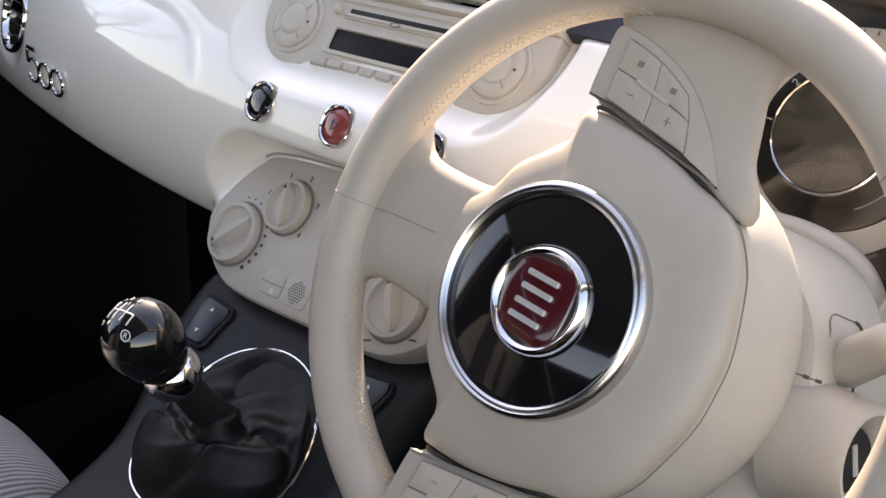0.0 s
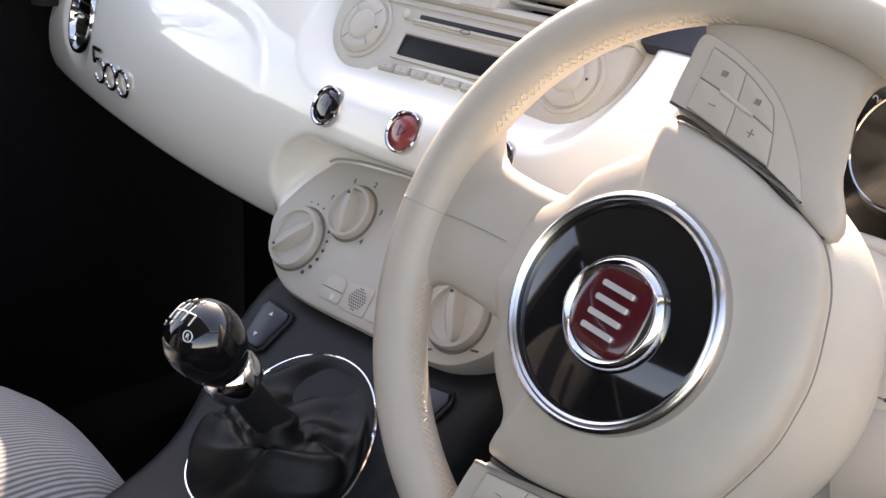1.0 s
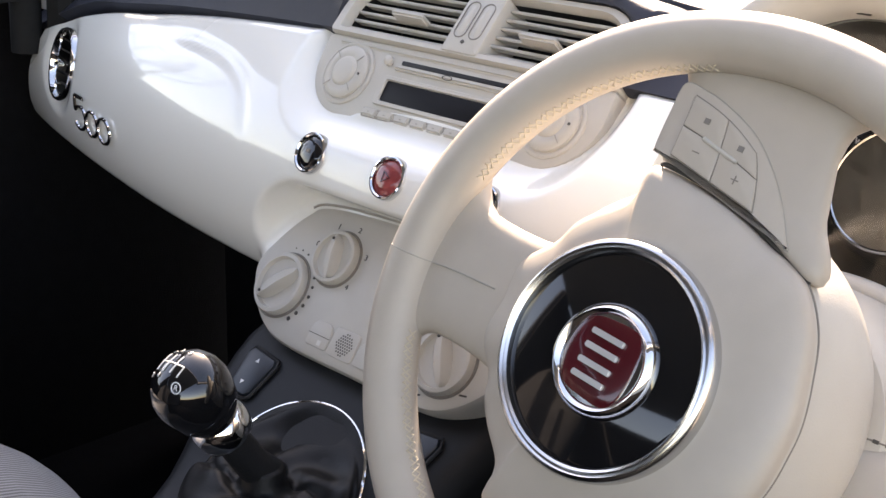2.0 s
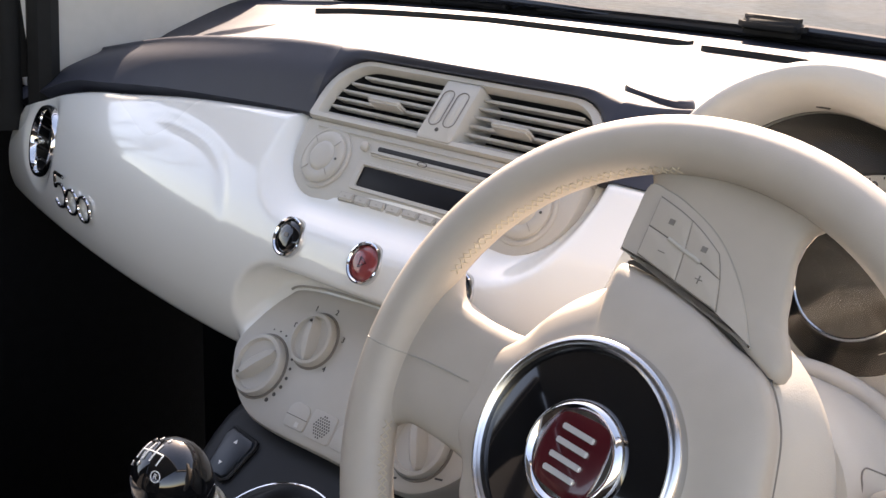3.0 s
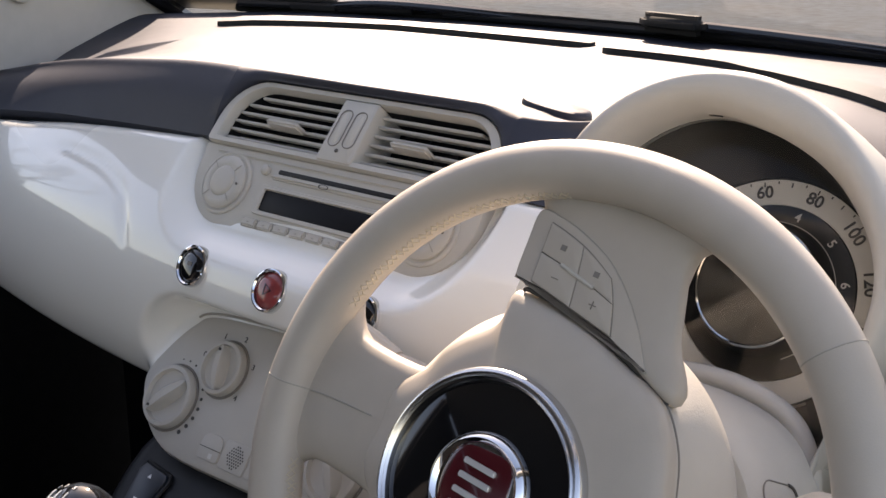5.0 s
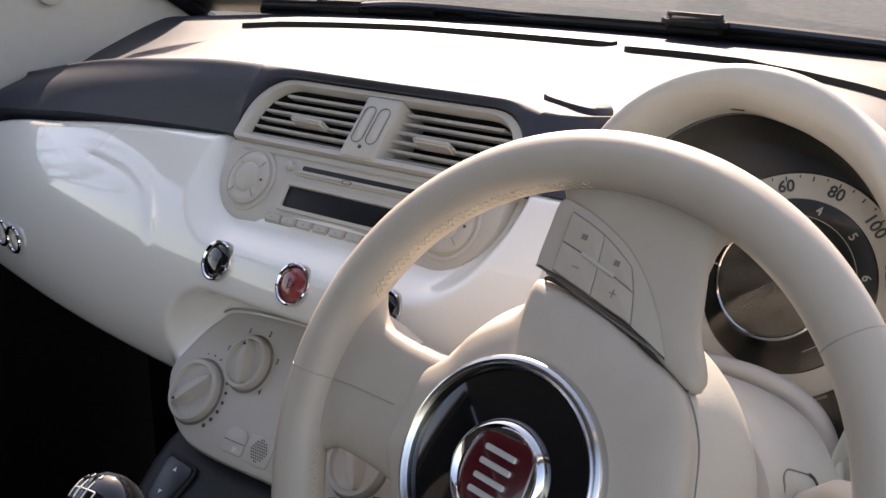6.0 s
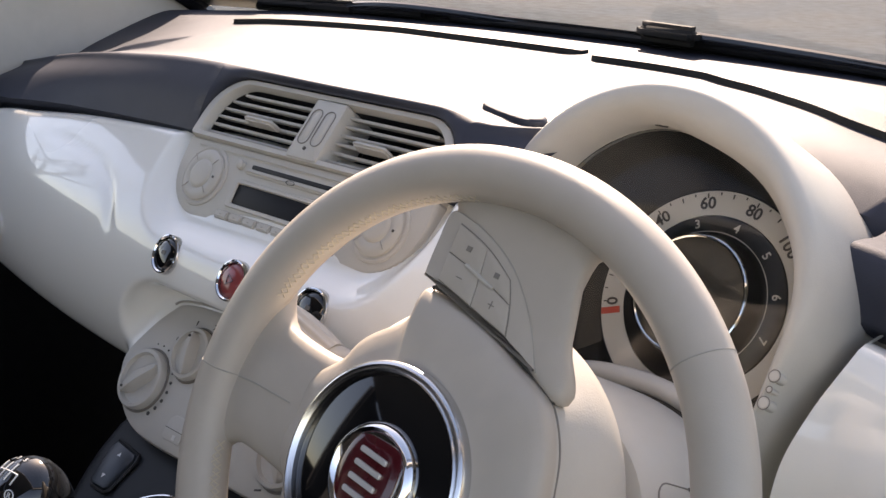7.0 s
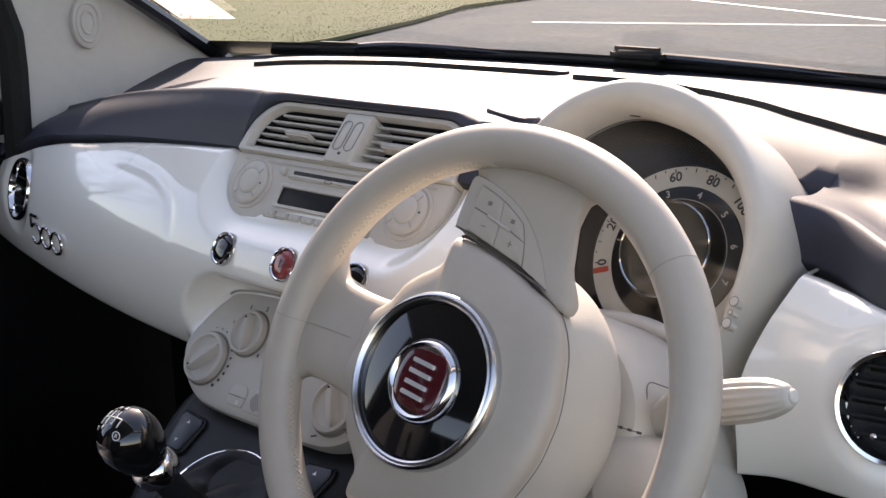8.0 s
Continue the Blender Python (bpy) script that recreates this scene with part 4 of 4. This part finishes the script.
stalk(1)
stalk(-1)
KEY = basis((.4425, -.045, .809), (.15, .97, 0), (-.2, .05, 1))
part("key_surround", lathe([(.036, -.046), (.033, -.018), (.0305, -.005), (.0280, -.001), (.0255, -.001), (.0185, -.010), (.0170, -.024)], KEY, 40, caps=False), CREAM, column)
barrel = part("ignition_barrel", lathe([(.0172, -.026), (.0172, -.014), (.0155, -.0115), (.0005, -.011)], KEY, 32), BLACK, column, "black ignition lock")
bm = box((0, 0, -.0108), (.0040, .017, .0012), .0004)
bm.transform(KEY)
part("key_slot", bm, SILVER, barrel)
part("knee_panel", box((.30, .04, .70), (.27, .12, .14), .03, pose(0, 0, 0, -20, 0, 0), 3), BLACK, column)

# ---- console, gear lever, seat ----
console = thing("centre_console", (0, -.15, .5), "dark grey centre console with window switches and lever opening", "console")


def console_ring(y, w, z, zb=.42):
    r = .022
    pts = [(-w, y, zb), (-w, y, z - r)]
    pts += [(-w + r - r * math.cos(a), y, z - r + r * math.sin(a)) for a in (math.pi / 2 * i / 5 for i in range(1, 6))]
    pts += [(-w * .5, y, z + .001), (0, y, z + .001), (w * .5, y, z + .001)]
    pts += [(w - r + r * math.sin(a), y, z - r + r * math.cos(a)) for a in (math.pi / 2 * i / 5 for i in range(0, 6))]
    pts += [(w, y, zb)]
    return pts


CY, CZ, CW = [-.36, -.26, -.19, -.13, -.095, -.065, -.03, .06], [.625, .63, .635, .652, .678, .703, .727, .738], [.055, .07, .086, .105, .120, .130, .137, .14]
con_z, con_w = spline(CY, CZ), spline(CY, CW)
part("console_body", loft([console_ring(y, con_w(y), con_z(y)) for y in [-.36 + .42 * i / 24 for i in range(25)]]), CONSOLE, console, angle=60)
for s in (-1, 1):
    x, y = s * .0895, -.058
    z = con_z(y)
    m = basis((x, y, z + .0015), (1, 0, 0), (0, .04, con_z(y + .02) - con_z(y - .02)))
    sw = part("window_switch", plate([(s * p[0] * .78, p[1] * .78) for p in ((-.018, .020), (.017, .024), (.021, .016), (.013, -.022), (.008, -.026), (-.012, -.026), (-.017, -.022), (-.022, .014))], .004, lambda u, v, w: m @ Vector((u, v, w)), .0015), SWITCH, console, "blue-grey rocker window switch")
    rim_pts = [m @ Vector((s * p[0] * .86, p[1] * .86, .001)) for p in ((-.018, .020), (.017, .024), (.021, .016), (.013, -.022), (.008, -.026), (-.012, -.026), (-.017, -.022), (-.022, .014), (-.018, .020))]
    part("switch_rim", tube(rim_pts, .0017, 6), BLACK, console)
    for v, t in ((.009, 30), (-.011, 210)):
        bm = lathe([(.0024, 0), (.0024, .0003)], m @ pose(0, v, .0041, 0, 0, t + 60), 3)
        part("arrow", bm, WHITE, sw)
lever = thing("gear_lever", (0, -.12, .66), "gear lever with glossy black ball knob and leather boot", "gear lever")
KC = Vector((.014, -.183, .7722))
KN = basis(KC, (1, .05, .1), (-.05, .85, .53))
knob = part("knob", lathe([(.0135, -.0305), (.0175, -.0255), (.0235, -.0140), (.0262, -.003), (.0266, .004), (.0250, .013), (.0205, .0205), (.0130, .0258), (.006, .0275), (.0005, .028)], KN, 56), GLOSS, lever, "glossy black ball knob", angle=70)
part("collar", lathe([(.0150, -.044), (.0192, -.043), (.0203, -.037), (.0196, -.029), (.0160, -.025)], KN, 48), CHROME, lever, "chrome collar")
part("shaft", tube([KN @ Vector((0, 0, -.03)), KN @ Vector((0, 0, -.05)), KN @ Vector((.001, .0, -.078)), KN @ Vector((.002, .004, -.10))], .012, 14, [.0125, .012, .0125, .014]), BLACK, lever)


def on_knob(u, v):
    return KN @ Vector((u, v, interp(math.hypot(u, v), [0, .006, .013, .0205, .025], [.028, .0275, .0258, .0205, .013]) + .0005))


for line in ([(-.011, .009), (-.011, -.005)], [(-.004, .009), (-.004, -.005)], [(.003, .009), (.003, -.005)], [(-.011, .002), (.010, .002)], [(.010, .002), (.010, -.006)]):
    (a, b), (c, d) = line
    part("shift_line", tube([on_knob(a + (c - a) * i / 6, b + (d - b) * i / 6) for i in range(7)], .0005, 6), WHITE, knob)
part("shift_ring", tube([on_knob(.0125 + .0030 * math.cos(radians(a)), -.0115 + .0030 * math.sin(radians(a))) for a in range(0, 361, 20)], .0004, 6), WHITE, knob)
for text, u, v in (("1", -.0135, .0125), ("2", -.0135, -.0085), ("3", -.0045, .0135), ("4", -.0055, -.0085), ("5", .0035, .0135), ("R", .0125, -.0115)):
    p = on_knob(u, v)
    nrm = (p - KC).normalized()
    xx = KN.col[0].to_3d()
    lettering(text, .0048, basis(p + nrm * .0002, xx - nrm * xx.dot(nrm), nrm.cross(xx - nrm * xx.dot(nrm))), WHITE, knob)
top = KN @ Vector((.002, .003, -.088))
rings = []
base_c = Vector((.006, -.118, .655))
boot_r = spline([0, .12, .3, .5, .64, .76, .86, 1], [.0735, .0700, .0630, .0470, .0330, .0235, .0190, .0150])
boot_h = spline([0, .12, .3, .5, .64, .76, .86, 1], [.0018, .0080, .0185, .0275, .0285, .0250, .0290, .0420])
CREASES = ((.35, .10, .8), (2.1, .14, .5), (3.45, .10, .7), (5.15, .09, .45))
for i in range(41):
    f = i / 40
    c = base_c.lerp(top, fade(f * 1.1))
    g = fade(f * 1.5)
    puff = math.sin(math.pi * min(1, f * 1.12)) ** 1.1
    ring = []
    for j in range(120):
        a = 2 * math.pi * j / 120
        fold = .06 * math.sin(2 * a + 1.0) + .05 * math.sin(3 * a + 2.4 - 2 * f)
        dent = 0
        for at, wide, deep in CREASES:
            d = (a - at - 1.1 * (f - .5) + math.pi) % (2 * math.pi) - math.pi
            dent += deep * (math.exp(-(d / (wide * (1.5 - f))) ** 2) - .45 * math.exp(-((d - .30) / .20) ** 2))
        wave = .0022 * math.sin(17 * f + 3 * math.sin(2 * a)) * puff
        r = boot_r(f) * (1 + puff * (fold - .05 * dent))
        y = r * .88 * math.sin(a)
        ring.append((c.x + r * math.cos(a), c.y + y, con_z(c.y + y) * (1 - g) + (base_c.z + .006) * g + boot_h(f) - .0075 * puff * dent + wave))
    rings.append(ring)
part("boot", loft(rings), BOOT, lever, "creased black leather boot", angle=80)


def bed(k2, a, dz):
    y = base_c.y + k2 * .064 * math.sin(radians(a))
    return (base_c.x + k2 * .074 * math.cos(radians(a)), y, con_z(y) + dz)


part("boot_ring", tube([bed(1, a, .002) for a in range(0, 361, 5)], .0014, 8), CHROME, lever, "thin chrome ring round the boot")
part("boot_bed", loft([[bed(k2, a, dz) for a in range(0, 360, 5)] for k2, dz in ((.985, .0025), (.9, -.0005), (.75, -.0035))]), BOOT, lever)

seat = thing("passenger_seat", (-.32, -.45, .3), "passenger seat cushion in grey ribbed cloth", "car seat")
so = [(p.x, p.y) for p in curve_points([(-.294, -.176), (-.25, -.160), (-.21, -.156), (-.145, -.163), (-.10, -.174), (-.072, -.20), (-.066, -.26), (-.066, -.45), (-.075, -.64), (-.12, -.68), (-.30, -.69), (-.50, -.68), (-.55, -.62), (-.57, -.45), (-.57, -.28), (-.53, -.21), (-.42, -.195)], 4, True)]
mid_x, mid_y = -.31, -.43
rings = [[(x, y, .52) for x, y in so]]
for kk in (1, .985, .96, .92, .86, .78, .68, .56, .42, .2):
    zz = .575 + .085 * math.sqrt(max(0, 1 - max(0, (kk - .45) / .55) ** 2))
    rings.append([(mid_x + (x - mid_x) * kk, mid_y + (y - mid_y) * kk, zz) for x, y in so])
part("cushion", loft(rings), SEATCLOTH, seat, "grey finely ribbed cloth cushion", angle=60)
edge = [Vector((x, y, .575)) for x, y in so]
part("piping", tube(edge + [edge[0]], .004, 8), SEATDARK, seat, "dark seat piping")
back = [[(-.32 + hw * math.copysign(abs(math.cos(a)) ** .6, math.cos(a)), -.70 - .30 * (z - .5) + hd * math.copysign(abs(math.sin(a)) ** .7, math.sin(a)), z) for a in (2 * math.pi * i / 32 for i in range(32))] for z, hw, hd in ((.45, .20, .05), (.55, .235, .065), (.75, .24, .07), (.95, .23, .065), (1.05, .20, .055), (1.10, .15, .045), (1.12, .10, .03))]
part("backrest", loft(back), SEATDARK, seat, angle=60)
part("seat_base", plate([(x * .97 - .01, y * .97) for x, y in so], .18, lambda u, v, w: Vector((u, v, .285 + w)), .01), SEATDARK, seat)

# ---- cabin shell ----
solid("floor", box((0, -.5, .28), (1.5, 3.0, .04)), CARPET, "black carpeted car floor", "floor", "structure")
solid("bulkhead", box((0, .36, .6), (1.36, .04, .64)), CARPET, "black footwell bulkhead under the dashboard", "wall", "structure")
solid("wall_left", box((-.795, -.6, .61), (.09, 2.4, .66), .02), CARPET, "dark lower passenger door lining", "wall", "structure")
# wall_right is unseen, added to hold back low light beside the driver
solid("wall_right", box((.735, -.62, .55), (.07, 2.3, .46), .02), CARPET, "unseen dark wall added to cut low light from the driver side", "wall", "structure")
solid("wall_rear", box((0, -1.75, .75), (1.4, .06, .95)), SEATDARK, "dark rear seat back", "wall", "structure")


def prism(outline, x0, x1):
    """A side panel: outline in y and z, from x0 to x1."""
    return loft([[(x0, y, z) for y, z in outline], [(x1, y, z) for y, z in outline]])


for s, nm in ((-1, "pillar_left"), (1, "pillar_right")):
    o = [(.131, .90), (.137, 1.008), (.136, 1.053), (.123, 1.097), (.09, 1.15), (.02, 1.218), (-.14, 1.32), (-.42, 1.45), (-.30, 1.46), (-.16, 1.37), (.10, 1.225), (.341, 1.081), (.455, 1.012), (.49, .99), (.47, .93)]
    solid(nm, prism(o, s * .665, s * .755), TRIM, "pale grey windscreen pillar trim", "pillar", "structure", 30)
seal = [(.114, .86), (.120, 1.008), (.119, 1.053), (.106, 1.097), (.073, 1.145), (.005, 1.21), (-.155, 1.31), (-.44, 1.44)]
solid("door_seal", tube([(-.669, y, z) for y, z in seal], .019, 8, up=(1, 0, 0)), RUBBER, "black rubber door seal along the pillar", "trim", "structure")
solid("door_glass_frame", tube([(-.697, y - .032, z) for y, z in seal], .018, 10, up=(1, 0, 0)), RUBBER, "black passenger door window frame", "trim", "structure")
# Unseen triangle, added to close the gap where sun reached the seat
solid("seat_sun_block", prism([(.11, .92), (.10, 1.03), (-.06, .95), (-.06, .92)], -.70, -.685), RUBBER, "unseen black triangle added at the passenger window to keep sun off the seat", "trim", "structure")
solid("rear_quarter", box((-.68, -1.28, 1.19), (.06, 1.0, .52), .02), SEATDARK, "dark rear side panel of the cabin", "wall", "structure")
solid("b_pillar", box((-.66, -.78, 1.15), (.06, .13, .62), .02), SEATDARK, "dark pillar behind the passenger door", "pillar", "structure")
solid("ceiling", box((0, -1.05, 1.47), (1.3, 1.5, .05), .01), HEADLINER, "light roof lining", "ceiling", "structure")
airbag = thing("pillar_emblem", basis((-.665, .230, 1.062), (0, -1, .0), (0, .1, 1)), "oval moulded emblem on the grey pillar trim", "emblem")
part("moulding", plate([(.024 * math.cos(a), .036 * math.sin(a)) for a in (2 * math.pi * i / 36 for i in range(36))], .008, lambda u, v, w: Vector((u, v, -w)), .003), TRIM, airbag, local=True)
for k in (.72, .42):
    part("raised_line", tube([(k * .024 * math.cos(a), k * .036 * math.sin(a), -.008) for a in (2 * math.pi * i / 36 for i in range(37))], .0022, 6), TRIM, airbag, local=True)

# ---- windscreen, cowl and wipers ----
def screen(x, f):
    """A place on the windscreen: f from its base to its top."""
    yb = .60 - .30 * abs(x) ** 2.0
    return Vector((x * (1 - .10 * f), yb + (-.72) * f, .990 + .43 * f))


bm = loft([[screen(-.67 + 1.34 * i / 24, j / 10) for i in range(25)] for j in range(11)], False)
pane = solid("windscreen", bm, GLASS, "clear raked windscreen glass", "windscreen", "structure", 60)
pane.visible_shadow = False
if pane.data.polygons[0].normal.z > 0:      # the glass faces the cabin
    pane.data.flip_normals()
solid("screen_band", loft([[screen(-.67 + 1.34 * i / 24, f) + Vector((0, .004, .006)) for i in range(25)] for f in (.014, .064)], False), CERAMIC, "black ceramic band along the windscreen base", "trim", "structure")
for s in (-1, 1):
    solid("screen_edge", tube([screen(s * .662, j / 10) for j in range(11)], .011, 8), GLOSS, "black edge of the windscreen", "trim", "structure")
solid("cowl", loft([[(x, .60 - .30 * x * x + dy, z) for x in [-.66 + 1.32 * i / 20 for i in range(21)]] for dy, z in ((-.01, .985), (.05, .985), (.13, .972), (.16, .94))], False), BLACK, "black plastic cowl below the windscreen", "trim", "structure")
bonnet_ring = lambda y, z, w: [(-w + 2 * w * i / 16, y - .12 * abs(-1 + i / 8) ** 2, z - .06 * abs(-1 + i / 8) ** 3) for i in range(17)]
solid("bonnet", loft([bonnet_ring(.76, .95, .66), bonnet_ring(1.0, .90, .66), bonnet_ring(1.25, .82, .62), bonnet_ring(1.4, .70, .55)], False), PAINT, "pearl white car bonnet", "car bonnet", "structure")


def outside(x, f, off):
    """A place off the outer face of the windscreen."""
    return screen(x, f) + Vector((0, .51, .86)) * off


def wiper(x0, x1, block, turn):
    w = thing("wiper", outside(x0, .07, .01), "black windscreen wiper resting along the glass base", "wiper", "windscreen wipers")
    xs3 = [x0 + (x1 - x0) * i / 24 for i in range(25)]
    part("blade", tube([outside(x, .034, .004) for x in xs3], .0055, 8), RUBBER, w)
    part("spine", tube([outside(x, .049, .005) for x in xs3[1:-1]], .0050, 8), BLACK, w)
    part("arm", tube(curve_points([outside(block, .070 if block > 0 else .042, .007), outside(block + .10, .062, .008), outside(block + .26, .05, .008), outside(block + .44, .020, .008)], 8), .0055, 8, up=(0, 1, 0)), GLOSS, w)
    c = outside(block, .073 if block > 0 else .045, .006)
    part("mount", box(c, (.078, .022, .020), .007, pose(0, 0, 0, 0, 0, turn), 3), RUBBER, w)


wiper(-.31, .42, .022, -6)
wiper(-.57, -.31, -.455, 14)
label = thing("windscreen_label", screen(-.575, .21), "white paper label with red print stuck on the windscreen", "label")
def stuck(a, f, off):
    return screen(a, f) + Vector((0, off, off * 1.3))


def patch(a0, a1, f0, f1, off):
    return loft([[stuck(a0 + (a1 - a0) * i / 8, f0 + (f1 - f0) * j / 4, off) for i in range(9)] for j in range(5)], False)


part("paper", patch(-.622, -.535, .18, .245, -.004), LABEL, label)
part("seal", loft([[stuck(-.603 + r * math.cos(a), .195 + r * .9 * math.sin(a), -.0055) for a in (2 * math.pi * i / 28 for i in range(28))] for r in (.0085, .0055)], True, False), LABELRED, label, "round red printed seal")
part("red_edge", patch(-.620, -.537, .1815, .1835, -.0055), LABELRED, label)
part("print_bar", patch(-.572, -.558, .190, .193, -.0055), INK, label)
part("print_bar", patch(-.553, -.540, .190, .193, -.0055), INK, label)

# ---- outside ----
solid("ground", box((0, 0, -.05), (900, 900, .1)), ASPHALT, "grey worn asphalt of the car park", "ground", "structure")
bm = bmesh.new()
for pts in ([(-8.8, 5.5), (-9.4, 8.8), (-10.8, 11.8), (-12.6, 15), (-14.5, 22), (-15.5, 40), (-60, 40), (-60, -30), (-9, -30), (-8.4, -5)],):
    vs = [bm.verts.new((x, y, .02)) for x, y in pts]
    f = bm.faces.new(vs)
    top = bmesh.ops.extrude_face_region(bm, geom=[f])
    bmesh.ops.translate(bm, vec=(0, 0, .05), verts=[v for v in top["geom"] if isinstance(v, bmesh.types.BMVert)])
solid("grass_verge", bm, GRASS, "rough green grass verge beside the car park", "grass", "structure")
rng = random.Random(5)
bm = bmesh.new()
for i in range(18000):
    t = rng.random()
    y = 4 + 16 * rng.random()
    x = -8.2 - max(0, (y - 5.5)) * .40 - 7 * rng.random() ** 1.5
    h, a, w = .006 + .014 * rng.random(), rng.random() * 6.28, .004 + .005 * rng.random()
    lx, ly = (rng.random() - .5) * .1, (rng.random() - .5) * .1
    v = [bm.verts.new((x - w * math.cos(a), y - w * math.sin(a), .065)), bm.verts.new((x + w * math.cos(a), y + w * math.sin(a), .065)), bm.verts.new((x + lx, y + ly, .07 + h))]
    bm.faces.new(v)
solid("grass_blades", bm, GRASS, "tufts of rough grass", "grass", "stuff")


def stripe(a, b, w):
    a, b = Vector((*a, 0)), Vector((*b, 0))
    n = (b - a).normalized().cross(Vector((0, 0, 1))) * w / 2
    bm = bmesh.new()
    lo = [bm.verts.new(p + Vector((0, 0, .001))) for p in (a - n, b - n, b + n, a + n)]
    hi = [bm.verts.new(p + Vector((0, 0, .006))) for p in (a - n, b - n, b + n, a + n)]
    bm.faces.new(hi)
    for i in range(4):
        bm.faces.new((lo[i], lo[(i + 1) % 4], hi[(i + 1) % 4], hi[i]))
    return bm


for a, b in (((-9.6, 12.95), (-3.0, 15.5)), ((-14, 21.6), (-4.4, 14.75)), ((-4, 26), (10, 20))):
    solid("parking_line", stripe(a, b, .11), LINE, "worn white painted parking line", "road marking", "structure", group="parking lines")


def tree(x, y, height, seed):
    r = random.Random(seed)
    t = thing("tree", (x, y, 0), "bare winter tree with fine twigs on the grass", "tree", "bare trees")
    trunk, twigs = [], bmesh.new()

    def grow(p, d, length, rad, depth, out):
        pts, q = [p], p
        for i in range(4):
            d = (d + Vector((r.uniform(-.18, .18), r.uniform(-.18, .18), r.uniform(-.05, .12)))).normalized()
            q = q + d * length / 4
            pts.append(q)
        out.append((pts, rad, depth))
        if depth < 4:
            for i in range(3 if depth else 5):
                f = r.uniform(.45, 1)
                k = min(3, int(f * 4))
                s = Vector((r.uniform(-1, 1), r.uniform(-1, 1), r.uniform(.0, .9))).normalized()
                grow(pts[k + 1], (d * .6 + s * .8).normalized(), length * r.uniform(.5, .72), rad * .5, depth + 1, out)
    out = []
    grow(Vector((x, y, 0)), Vector((0, 0, 1)), height * .42, .16, 0, out)
    for pts, rad, depth in out:
        t2 = tube(pts, rad, 8 if depth < 2 else 4, [rad * (1 - .12 * i) for i in range(5)], up=(.3, .2, .9))
        me = bpy.data.meshes.new("t")
        t2.to_mesh(me)
        t2.free()
        if depth == 0:
            b0 = bmesh.new()
            b0.from_mesh(me)
            part("trunk", b0, BARK, t)
        else:
            twigs.from_mesh(me)
        bpy.data.meshes.remove(me)
    part("crown", twigs, BARK, t)


for i, (x, y, h) in enumerate(((-11, 1.5, 9), (-13, 5.5, 10), (-12, -3, 8.5), (-15, 10.5, 10))):
    tree(x, y, h, 11 + i)
